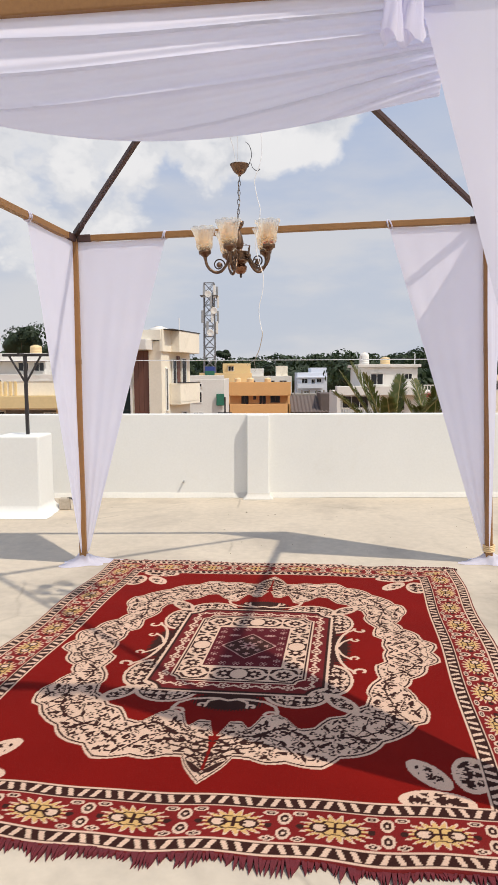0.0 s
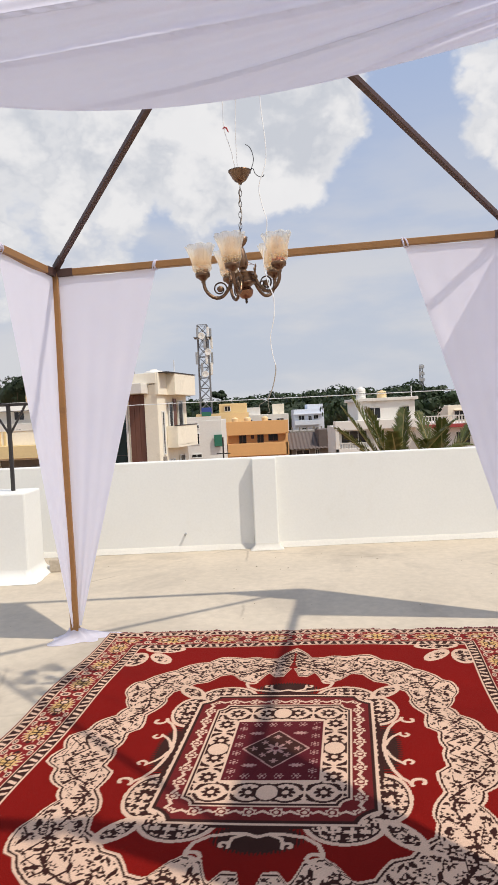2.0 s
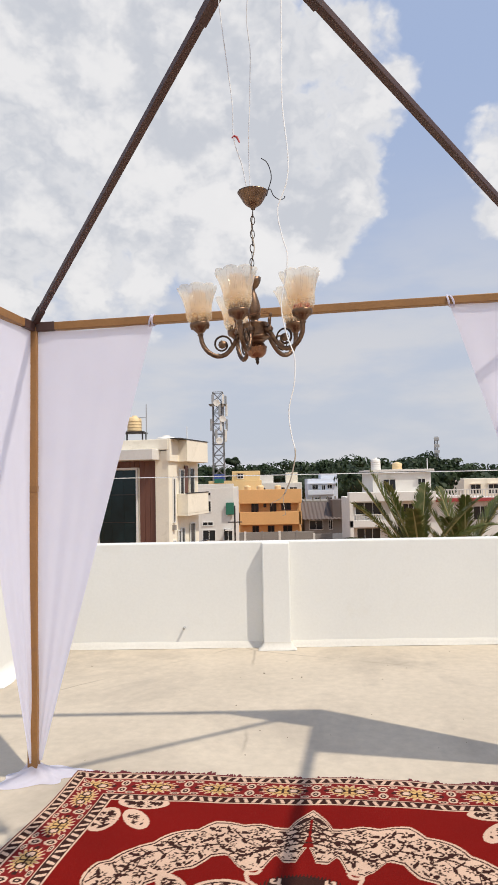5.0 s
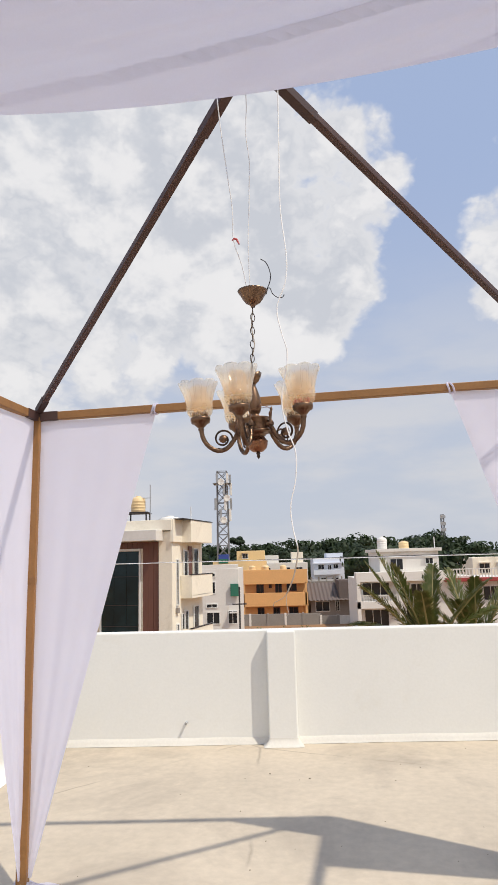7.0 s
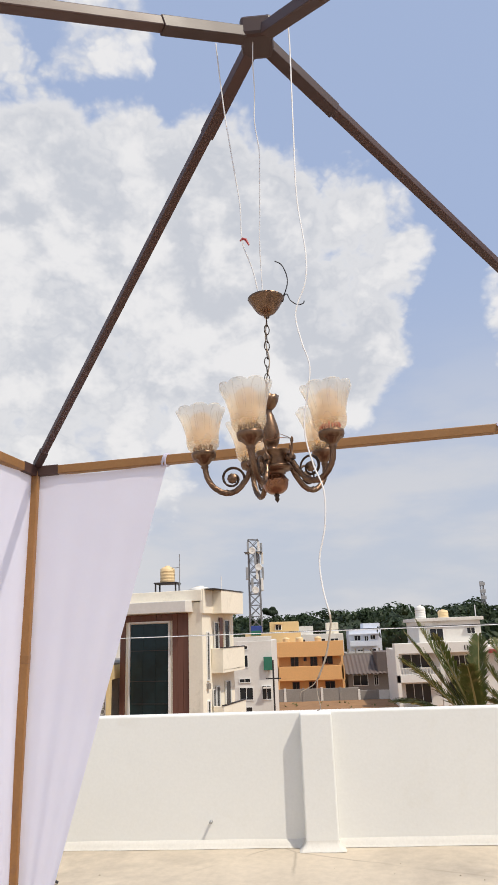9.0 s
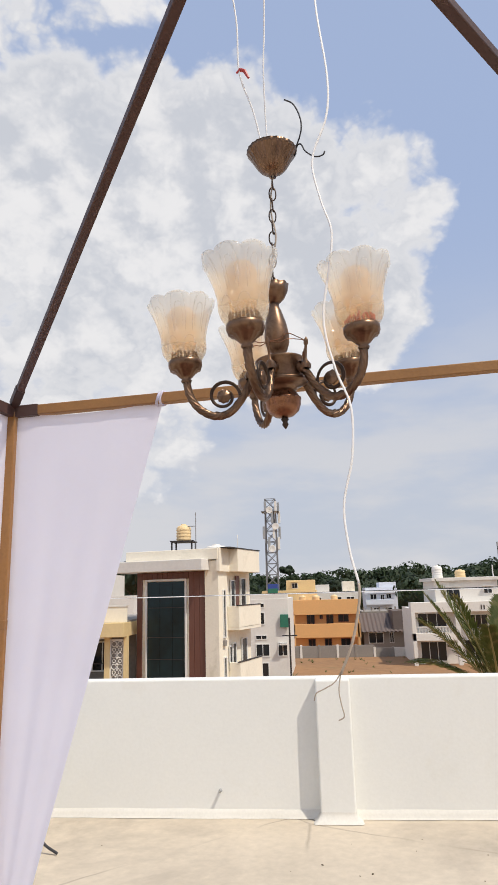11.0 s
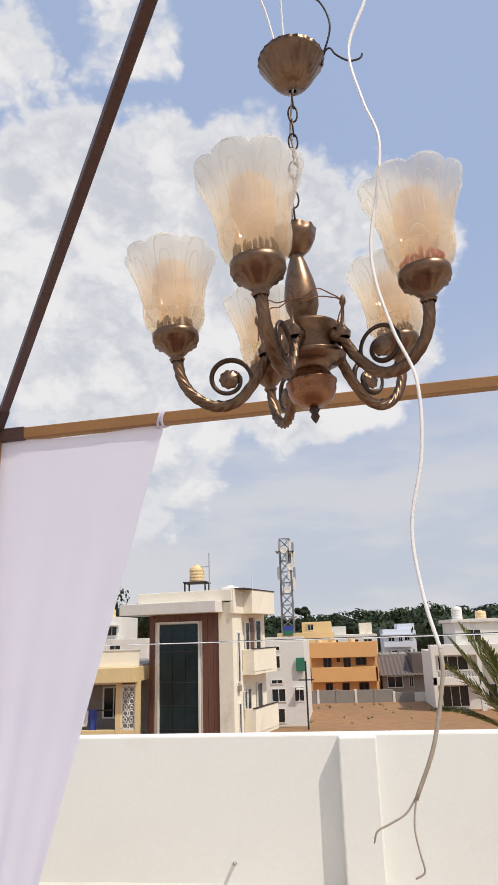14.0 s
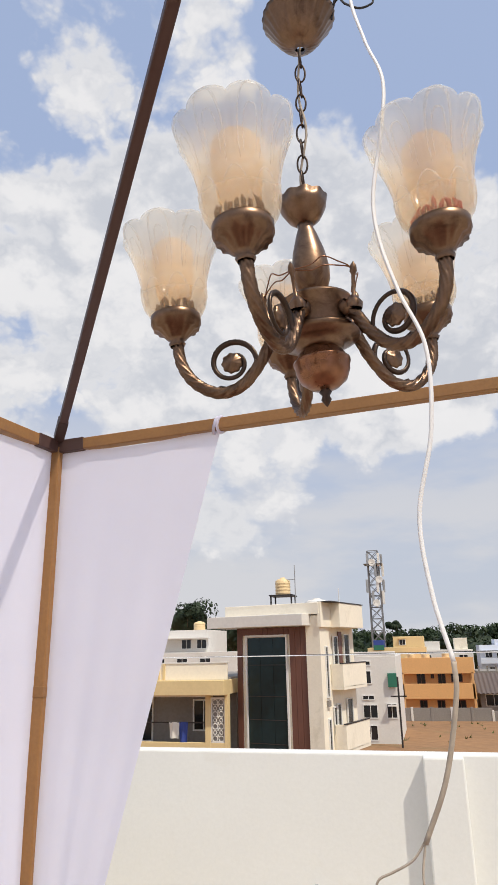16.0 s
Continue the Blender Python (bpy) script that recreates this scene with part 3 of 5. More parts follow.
# ---- rug ----
def rug_colours(U, V):
    """The woven pattern, alike in its four quarters: borders of rosettes, a scalloped garland, a medallion."""
    RED, DEEP = np.array((0.168, 0.005, 0.003)), np.array((0.085, 0.010, 0.014))
    CREAM, BROWN, GOLD = np.array((0.60, 0.41, 0.30)), np.array((0.036, 0.013, 0.010)), np.array((0.55, 0.34, 0.13))
    WINE, PINK = np.array((0.13, 0.014, 0.014)), np.array((0.40, 0.22, 0.19))
    a, b = np.abs(U), np.abs(V)
    col = np.tile(RED, (len(a), 1))

    def put(mask, c):
        col[mask] = c

    def ell(x, y, cx, cy, rx, ry, turn=0.0):
        c, s = math.cos(turn), math.sin(turn)
        dx, dy = x - cx, y - cy
        return np.hypot((dx * c + dy * s) / rx, (-dx * s + dy * c) / ry)

    def line(points, width):
        hit = np.zeros(len(a), bool)
        for (x0, y0), (x1, y1) in zip(points, points[1:]):
            dx, dy = x1 - x0, y1 - y0
            t = np.clip(((a - x0) * dx + (b - y0) * dy) / (dx * dx + dy * dy + 1e-9), 0, 1)
            hit |= np.hypot(a - x0 - t * dx, b - y0 - t * dy) < width
        return hit

    def curl(cx, cy, r0, r1, a0, a1, n=16):
        return [(cx + (r0 + (r1 - r0) * k / n) * math.cos(radians(a0 + (a1 - a0) * k / n)), cy + (r0 + (r1 - r0) * k / n) * math.sin(radians(a0 + (a1 - a0) * k / n))) for k in range(n + 1)]

    def blooms(x, y, cell, size, seed, petals=5):
        """Small flowers scattered on a jittered grid: 1 on a flower, 2 on its eye, 3 on a leaf."""
        ix, iy = np.floor(x / cell), np.floor(y / cell)
        h = np.sin(ix * 127.1 + iy * 311.7 + seed) * 43758.5
        h -= np.floor(h)
        g = np.sin(ix * 269.5 + iy * 183.3 + seed * 2) * 28001.8
        g -= np.floor(g)
        dx, dy = x - (ix + 0.32 + 0.36 * h) * cell, y - (iy + 0.32 + 0.36 * g) * cell
        r, f = np.hypot(dx, dy), np.arctan2(dy, dx)
        lim = size * (0.62 + 0.38 * np.cos(petals * f + 6 * h)) * (0.75 + 0.5 * g)
        out = np.zeros(len(x), int)
        out[r < lim] = 1
        out[r < 0.28 * size] = 2
        lx, ly = x - (ix + 0.85 - 0.3 * g) * cell, y - (iy + 0.15 + 0.5 * h) * cell
        t = 6.28 * h
        leaf = np.hypot((lx * math.cos(0.6) + ly * np.sin(t)) / (0.9 * size), (-lx * np.sin(t) + ly * np.cos(t)) / (0.34 * size)) < 1
        out[(out == 0) & leaf] = 3
        return out

    # corner leaves inside the border
    for cx, cy, rx, ry, tn, dark in ((0.86, 1.275, 0.135, 0.062, 0.08, True), (1.0, 1.10, 0.072, 0.118, 0.0, True), (0.845, 1.115, 0.112, 0.054, 0.90, False)):
        e = ell(a, b, cx, cy, rx, ry, tn)
        put(e < 1, CREAM)
        fl = blooms(a + 0.01 * ry, b, 0.058, 0.026, 3.0)
        inner = e < (0.76 if dark else 0.62)
        if dark:
            put(inner, BROWN)
        put(inner & (fl > 0), CREAM if dark else BROWN)

    # garland
    th, r = np.degrees(np.arctan2(b, a)), np.hypot(a, b)
    outer = np.interp(th, (0, 7, 12, 20, 27, 30, 34, 40, 48, 54, 63, 68, 72, 78, 81, 84.6, 86.5, 90), (1.0, 1.01, 0.965, 0.935, 0.91, 0.99, 1.08, 1.145, 1.14, 1.165, 1.175, 1.195, 1.165, 1.12, 1.085, 1.085, 1.15, 1.245))
    inner = np.interp(th, (0, 10, 15.7, 28, 37.5, 44, 50, 57.6, 63.8, 68, 69.5, 71.5, 77, 80, 81.5, 83.3, 86.9, 88.2, 90), (0.735, 0.735, 0.714, 0.765, 0.79, 0.875, 0.87, 0.872, 0.92, 0.89, 0.81, 0.768, 0.772, 0.83, 0.85, 0.805, 0.80, 0.86, 0.93))
    rad = np.radians(th)
    calm = np.clip((86 - th) / 4, 0, 1)
    outer = outer + calm * (0.026 * np.abs(np.sin(rad * 17.0)) - 0.012)
    inner = inner - calm * (0.024 * np.abs(np.sin(rad * 13.0 + 0.5)) - 0.010)
    band = (r < outer) & (r > inner) & (a < 1.02)
    gap = np.minimum(np.minimum(outer - r, r - inner), 1.02 - a)
    put(band, CREAM)
    put(band & (gap > 0.012) & (gap < 0.021), BROWN)
    core = band & (gap > 0.030)
    mid = (r - inner) / (outer - inner + 1e-6) - 0.5
    run = rad * 1.0
    stem = mid - 0.20 * np.sin(run * 9.0)
    put(core & (np.abs(stem) < 0.020), BROWN)
    # side twigs, star flowers and leaves
    twig = np.abs(np.sin(run * 22.0 + 9.0 * np.abs(stem))) < 0.065
    put(core & twig & (np.abs(stem) < 0.36), BROWN)
    for shift, cell, size, seed, petals in ((0.0, 0.078, 0.029, 1.0, 6), (0.039, 0.078, 0.015, 4.0, 3)):
        fl = blooms(a + shift, b + shift, cell, size, seed, petals)
        put(core & ((fl == 1) | (fl == 3)), BROWN)
        put(core & (fl == 2), CREAM)
    # the split stem at each point of the garland
    put(band & (a < 0.006 + 0.024 * np.clip((1.02 - b) / 0.12, 0, 1)) & (b > 0.92) & (b < 1.16), RED)
    for n in range(5):
        put(core & line([(0.006, 1.16 - 0.05 * n), (0.05 + 0.02 * n, 1.115 - 0.05 * n), (0.10 + 0.035 * n, 1.085 - 0.045 * n)], 0.005), BROWN)

    # medallion: lobed dark ground edged in cream
    lobes = np.minimum.reduce([ell(a, b, 0.31, 0.535, 0.155, 0.125), ell(a, b, 0.465, 0.37, 0.105, 0.165), ell(a, b, 0.40, 0.46, 0.10, 0.10)])
    field = np.maximum(a / 0.475, b / 0.575)
    put((ell(a, b, 0.0, 0.62, 0.175, 0.10) < 1 - 0.2 * np.sin(a * 210) ** 2) & (b > 0.55), BROWN)
    put((ell(a, b, 0.485, 0.0, 0.075, 0.23) < 1 - 0.3 * np.sin(b * 170) ** 2), BROWN)
    put(lobes < 1.0, CREAM)
    put((lobes < 0.86) | (field < 0.985), BROWN)
    fl = blooms(a, b, 0.050, 0.025, 7.0, 4)
    put(((lobes < 0.80) | (field < 0.95)) & (fl > 0), CREAM)
    # leaves and curls that spring from the corners
    e = ell(a, b, 0.515, 0.595, 0.110, 0.052, 0.85)
    put(e < 1, CREAM)
    put((e < 0.66) & (blooms(a, b, 0.045, 0.024, 2.0) > 0), BROWN)
    for pts, w in ((curl(0.61, 0.27, 0.012, 0.04, 400, 150) + [(0.565, 0.265), (0.535, 0.235), (0.508, 0.18), (0.490, 0.11), (0.480, 0.05), (0.478, 0.0)], 0.0085),
                   (curl(0.58, 0.12, 0.010, 0.026, 420, 150) + [(0.545, 0.12), (0.522, 0.10), (0.50, 0.065), (0.485, 0.02)], 0.007),
                   (curl(0.205, 0.735, 0.010, 0.036, 60, 330) + [(0.235, 0.70), (0.22, 0.655), (0.17, 0.615), (0.10, 0.60), (0.04, 0.60), (0.0, 0.615)], 0.0085),
                   (curl(0.115, 0.665, 0.008, 0.022, 420, 150) + [(0.09, 0.625), (0.05, 0.605)], 0.007)):
        put(line(pts, w), CREAM)
    # frame with hollowed corners: a guard band of small rosettes
    fr = np.maximum(np.maximum(a / 0.425, b / 0.525), 1 + (0.125 - np.hypot(a - 0.465, b - 0.565)) * 2.0)
    put(fr < 1.045, CREAM)
    put(fr < 1.020, BROWN)
    put(fr < 0.985, WINE)
    along = np.where(a / 0.425 > b / 0.525, b, a)
    across = np.where(a / 0.425 > b / 0.525, a - 0.372, b - 0.466)
    x = np.mod(along, 0.105) - 0.0525
    q, f = np.hypot(x, across), np.arctan2(across, x)
    guard = (fr < 0.97)
    put(guard & (q < 0.031 * (0.86 + 0.14 * np.cos(7 * f))), CREAM)
    put(guard & (np.abs(q - 0.014) < 0.004), WINE)
    xe = 0.0525 - np.abs(x)
    put(guard & (np.abs(across - 0.6 * (xe - 0.012)) < 0.0075) & (xe < 0.026), CREAM)
    # cream panel with large flowers in leafy scrolls
    fr2 = np.maximum(np.maximum(a / 0.322, b / 0.412), 1 + (0.075 - np.hypot(a - 0.345, b - 0.435)) * 2.2)
    put(fr2 < 1.05, CREAM)
    put(fr2 < 1.025, BROWN)
    put(fr2 < 1.0, CREAM)
    tall = (a > 0.21) & (b < 0.27)
    long_ = np.where(tall, b, a)
    wide = np.where(tall, a - 0.262, b - 0.335)
    x = np.mod(long_, 0.150) - 0.075
    q, f = np.hypot(x, wide), np.arctan2(wide, x)
    panel = fr2 < 0.985
    put(panel & (np.abs(q - 0.064) < 0.006) & (np.abs(np.sin(f)) > 0.25), BROWN)
    put(panel & (q < 0.041 * (0.58 + 0.42 * np.abs(np.cos(4 * f)))), BROWN)
    put(panel & (q < 0.014), CREAM)
    xe = 0.075 - np.abs(x)
    for lx, ly, tn in ((0.012, 0.026, 1.2), (0.012, -0.026, -1.2), (0.026, 0.052, 0.4), (0.026, -0.052, -0.4)):
        put(panel & (ell(xe, wide, lx, ly, 0.019, 0.007, tn) < 1), BROWN)
    q = np.hypot(a / 0.046, (b - 0.335) / 0.054)
    put(q < 1.15, BROWN)
    put(q < 0.95, CREAM)
    q = np.hypot((a - 0.262) / 0.048, b / 0.052)
    put(q < 1.15, BROWN)
    put(q < 0.95, CREAM)
    # the wine-red heart with its diamond
    box_in = np.maximum(a / 0.203, b / 0.250)
    put(box_in < 1.045, CREAM)
    put(box_in < 1.0, DEEP)
    side = a / 0.203 > b / 0.250
    long_, wide = np.where(side, b, a), np.where(side, a - 0.172, b - 0.217)
    x = np.mod(long_ + 0.002, 0.072) - 0.036
    q, f = np.hypot(x, wide), np.arctan2(wide, x)
    edge = (box_in < 0.97) & (box_in > 0.70)
    put(edge & (q < 0.021 * (0.8 + 0.2 * np.cos(6 * f))), PINK)
    put(edge & (np.abs(q - 0.010) < 0.003), DEEP)
    e = ell(a, b, 0.102, 0.135, 0.034, 0.016)
    put(e < 0.8 + 0.2 * np.cos(9 * np.arctan2((b - 0.135) / 0.016, (a - 0.102) / 0.034)), PINK)
    dia = a / 0.145 + b / 0.152
    put(dia < 1.05, PINK)
    put(dia < 0.985, BROWN * 1.3)
    f = np.arctan2(b, a)
    put(r < 0.050 * np.abs(np.cos(4 * f)) ** 0.6, PINK)
    put(r < 0.014, DEEP)
    for cx, cy, k in ((0.0, 0.100, 0.020), (0.098, 0.0, 0.020), (0.052, 0.052, 0.018)):
        q, f = np.hypot(a - cx, b - cy), np.arctan2(b - cy, a - cx)
        put(q < k * (0.7 + 0.3 * np.cos(5 * f)), PINK * 0.9)

    # border: two guard stripes and a wide band of gold rosettes
    eu, ev = 1.345 - a, 1.60 - b
    side = eu < ev
    d = np.where(side, eu, ev)
    s = np.where(side, b, a)
    put(d < 0.306, CREAM)
    for lo, hi in ((0.020, 0.070), (0.246, 0.298)):
        m = (d > lo) & (d < hi)
        put(m, BROWN)
        t = (d - lo) / (hi - lo) - 0.5
        q = s / 0.046
        k = np.floor(q)
        lean = np.where(np.mod(k, 4) < 1, 0.9, np.where(np.mod(k, 4) < 2, -0.9, np.where(np.mod(k, 4) < 3, -0.9, 0.9)))
        put(m & (np.abs(q - k - 0.5 + lean * t * 0.5) < 0.21) & (np.abs(t) < 0.40), CREAM)
    put(d < 0.012, WINE)
    m = (d > 0.078) & (d < 0.238)
    put(m, np.array((0.17, 0.013, 0.012)))
    step = np.where(side, 0.290, 0.340)
    x = np.mod(s, step) - step / 2
    y = d - 0.158
    rx, ry = np.where(side, 0.104, 0.126), np.where(side, 0.070, 0.068)
    rr, f = np.hypot(x / rx, y / ry), np.arctan2(y / ry, x / rx)
    put(m & (rr < 0.80 + 0.20 * np.cos(18 * f)), CREAM)
    put(m & (rr < 0.70 + 0.16 * np.cos(18 * f)), GOLD)
    put(m & (np.abs(rr - 0.46 - 0.06 * np.cos(6 * f)) < 0.040), BROWN)
    e = np.hypot((np.abs(x) / rx - 0.42) / 0.22, (y / ry) / 0.30)
    put(m & (e < 1), CREAM)
    put(m & (np.abs(e - 1) < 0.20), BROWN)
    put(m & (np.hypot((np.abs(x) - rx * 0.93) / 0.013, y / 0.012) < 1), BROWN)
    put(m & ((np.abs(x) < 0.005) | (np.abs(y) < 0.004)) & (rr < 0.34), BROWN)
    xb = step / 2 - np.abs(x)
    for cx, cy, ex, ey in ((0.0, 0.036, 0.024, 0.030), (0.0, -0.036, 0.024, 0.030), (0.050, 0.062, 0.026, 0.012), (0.050, -0.062, 0.026, 0.012)):
        e = np.hypot((xb - cx) / ex, (y - cy) / ey)
        put(m & (e < 1), CREAM)
        put(m & (e < 0.60), BROWN)
        put(m & (e < 0.25), CREAM)
    return col


RUG_X, RUG_Y = Vector((math.cos(radians(5.4)), -math.sin(radians(5.4)), 0)), Vector((math.sin(radians(8.2)), math.cos(radians(8.2)), 0))
RUG_LIE = Matrix((RUG_X, RUG_Y, (0, 0, 1))).transposed()  # the rug lies pulled a little out of square


def rug_weave(parent):
    nx, ny = 600, 714
    u = np.linspace(-1.345, 1.345, nx + 1)
    v = np.linspace(-1.6, 1.6, ny + 1)
    uu, vv = np.meshgrid(u, v)
    P = np.stack([uu.ravel(), vv.ravel(), np.zeros(uu.size)], 1)
    col = rug_colours(P[:, 0], P[:, 1])
    # gentle waves in the edges and folds left from storage
    z = 0.012 + 0.004 * np.sin(P[:, 0] * 3.1 + 1.2 * np.sin(P[:, 1] * 1.7)) + 0.003 * np.sin(P[:, 1] * 5.3 + P[:, 0] * 2.0)
    edge = np.minimum(1.345 - np.abs(P[:, 0]), 1.6 - np.abs(P[:, 1]))
    z = np.where(edge < 0.002, 0.002, z + 0.004)
    P[:, 2] = z
    P[:, 0] += 0.010 * np.sin(P[:, 1] * 6.0 + 0.7) * (np.abs(P[:, 0]) / 1.345) ** 3
    P[:, 1] += (0.010 * np.sin(P[:, 0] * 7.0) + 0.006 * np.sin(P[:, 0] * 17.0)) * (np.abs(P[:, 1]) / 1.6) ** 4
    P[:, :2] = P[:, :1] * np.array(RUG_X)[:2] + P[:, 1:2] * np.array(RUG_Y)[:2]
    i = (np.arange(ny)[:, None] * (nx + 1) + np.arange(nx)[None, :]).ravel()
    faces = np.stack([i, i + 1, i + nx + 2, i + nx + 1], 1)
    me = bpy.data.meshes.new("woven_field")
    me.from_pydata(P.tolist(), [], faces.tolist())
    at = me.color_attributes.new("weave", "FLOAT_COLOR", "POINT")
    at.data.foreach_set("color", np.concatenate([col, np.ones((len(col), 1))], 1).astype(np.float32).ravel())
    me.materials.append(M_RUG)
    me.shade_smooth()
    ob = new("woven_field", me)
    ob.parent = parent
    return ob


def fringe(sign):
    """Uneven tassels along one end."""
    rng = random.Random(5 + sign)
    bm = bmesh.new()
    x = -1.345
    while x < 1.345:
        w = rng.uniform(0.006, 0.016)
        clump = 0.5 + 0.5 * math.sin(x * 29 + 2 * math.sin(x * 11) + sign)
        length = 0.026 + 0.045 * clump * rng.uniform(0.5, 1.1)
        lean = rng.uniform(-0.014, 0.014)
        y0 = sign * (1.592 + 0.010 * math.sin(x * 7.0) * sign + 0.006 * math.sin(x * 17.0) * sign)
        z = rng.uniform(0.010, 0.016)
        pts = [(x, y0, z), (x + w, y0, z), (x + w * 0.9 + lean * 0.5, y0 + sign * length * 0.55, z * 0.8 + 0.002), (x + w * 0.1 + lean * 0.5, y0 + sign * length * 0.55, z * 0.8 + 0.002), (x + w * 0.5 + lean, y0 + sign * length, 0.004)]
        lowp = [(p[0], p[1], 0.001) for p in pts]
        vs = [bm.verts.new(p) for p in pts + lowp]
        bm.faces.new((vs[0], vs[1], vs[2], vs[3]))
        bm.faces.new((vs[3], vs[2], vs[4]))
        for k, j in ((0, 3), (3, 4), (4, 2), (2, 1)):
            bm.faces.new((vs[k], vs[j], vs[j + 5], vs[k + 5]))
        x += w * rng.uniform(0.75, 1.15)
    bmesh.ops.transform(bm, matrix=RUG_LIE.to_4x4(), verts=bm.verts)
    return bm


rug = thing("rug", "large red machine-woven rug with cream medallion, rosette border and fringe", "rug", (0.015, 3.737, 0.0))
rug_weave(rug)
for sign in (-1, 1):
    tagged(part("fringe", fringe(sign), M_FRINGE, rug, "dark red knotted fringe"), kind="stuff")

# ---- chandelier ----
CH = Vector((-0.022, 3.853, 2.013))
HANG = pose(0, 0, 0, 2.6, -3.0, -2.5)  # it hangs a little out of plumb
chand = thing("chandelier", "antique brass five-arm chandelier with frosted amber glass shades, unlit", "chandelier", CH)
chand.matrix_basis = Matrix.Translation(CH) @ HANG
part("finial", lathe([(0.0005, 0.0), (0.003, 0.003), (0.0065, 0.009), (0.0045, 0.014), (0.008, 0.019), (0.005, 0.023), (0.005, 0.028)], 20), M_DARKBRASS, chand, smooth=True)
part("ball", lathe([(0.005, 0.022), (0.018, 0.025), (0.029, 0.034), (0.0335, 0.046), (0.034, 0.054), (0.0355, 0.056), (0.0355, 0.059), (0.033, 0.061), (0.028, 0.069), (0.022, 0.074), (0.024, 0.077)], 36), M_COPPER, chand, "coppery polished ball under the hub", smooth=True)
part("flange", lathe([(0.022, 0.073), (0.030, 0.076), (0.030, 0.080), (0.040, 0.083), (0.051, 0.088), (0.053, 0.092), (0.050, 0.096), (0.044, 0.098)], 40), M_BRASS, chand, smooth=True)
part("hub", lathe([(0.043, 0.096), (0.044, 0.100), (0.044, 0.132), (0.047, 0.134), (0.047, 0.138), (0.030, 0.141), (0.014, 0.142)], 40), M_BRASS, chand, smooth=True)
part("column", lathe([(0.012, 0.138), (0.018, 0.142), (0.014, 0.148), (0.012, 0.151), (0.018, 0.156), (0.0235, 0.172), (0.0245, 0.188), (0.021, 0.212), (0.014, 0.238), (0.010, 0.249), (0.011, 0.254), (0.008, 0.256)], 32), M_BRASS, chand, smooth=True)


def leafy(a, k, n):
    g = (k / (n - 1)) ** 2
    return 1 + 0.07 * g * math.cos(10 * a), 0.003 * g * math.cos(10 * a)


part("leaf_cup", lathe([(0.006, 0.252), (0.012, 0.255), (0.022, 0.264), (0.030, 0.278), (0.033, 0.292), (0.031, 0.292), (0.020, 0.270), (0.006, 0.262)], 60, ripple=leafy), M_BRASS, chand, smooth=True)
# chain
CUP_LOW = HANG.inverted() @ Vector((-0.004, -0.037, 0.518))
CHAIN_LOW = Vector((0, 0, 0.262))
LINKS = 11
for k in range(LINKS):
    ring = []
    base = CHAIN_LOW.lerp(CUP_LOW, k / LINKS)
    for i in range(18):
        t = 2 * math.pi * i / 18
        r = 0.0068 * math.cos(t)
        ring.append(base + Vector((r if k % 2 else 0.0, 0.0 if k % 2 else r, 0.012 + 0.0145 * math.sin(t))))
    part("chain_link", tube(ring, 0.0014, 6, closed=True), M_DARKBRASS, chand, smooth=True)
part("chain_wire", tube(bend([CHAIN_LOW.lerp(CUP_LOW, f) + Vector((dx, dy, 0)) for f, dx, dy in ((0, 0.004, 0), (0.25, -0.005, 0.004), (0.5, 0.006, -0.003), (0.75, -0.005, 0.003), (1.05, 0, 0))], 8), 0.0018, 6), M_TAN, chand, smooth=True)


def flute(a, k, n):
    return 1 + 0.011 * math.cos(24 * a) * (0 < k < n - 2), 0


rose = part("canopy_cup", lathe([(0.007, -0.008), (0.009, 0.0), (0.016, 0.003), (0.026, 0.010), (0.034, 0.021), (0.041, 0.034), (0.048, 0.045), (0.0515, 0.050), (0.048, 0.050), (0.037, 0.032), (0.012, 0.010)], 168, ripple=flute), M_BRASS, chand, "fluted dark brass ceiling cup", smooth=True)
rose.matrix_basis = Matrix.Translation(CUP_LOW + Vector((0, 0, 0.008))) @ HANG.inverted()


def arm_points():
    return bend([(0.044, 0, 0.112), (0.059, 0, 0.100), (0.075, 0, 0.073), (0.102, 0, 0.044), (0.133, 0, 0.038), (0.162, 0, 0.055), (0.179, 0, 0.083), (0.184, 0, 0.116)], 9)


def scroll_points():
    pts = []
    for i in range(46):
        f = i / 45
        a = radians(-120 + 560 * f)
        r = 0.036 * (1 - f) ** 0.8 + 0.009 * f
        pts.append((0.113 - r * math.cos(a), 0, 0.076 + r * math.sin(a)))
    return pts


SHADE = [(0.030, 0.0), (0.036, 0.006), (0.0415, 0.016), (0.0440, 0.028), (0.0440, 0.040), (0.0445, 0.050), (0.0465, 0.062), (0.0500, 0.076), (0.0545, 0.090), (0.0595, 0.102), (0.0640, 0.111), (0.0660, 0.117), (0.0655, 0.121)]


def petals(a, h):
    """How the eight pressed petals swell the glass at height h: scale of the radius and lift of the rim."""
    g = max(0.0, min(1.0, (h - 0.045) / 0.076)) ** 1.3
    c = abs(math.cos(4 * a))
    return 1 + 0.060 * g * (c ** 0.6 - 0.7), 0.007 * g * g * (c ** 0.6 - 0.6)


def shade_mesh():
    prof = SHADE + [(r - 0.0028, z - 0.001) for r, z in reversed(SHADE)]
    return lathe(prof, 144, ripple=lambda a, k, n: petals(a, prof[k][1]))


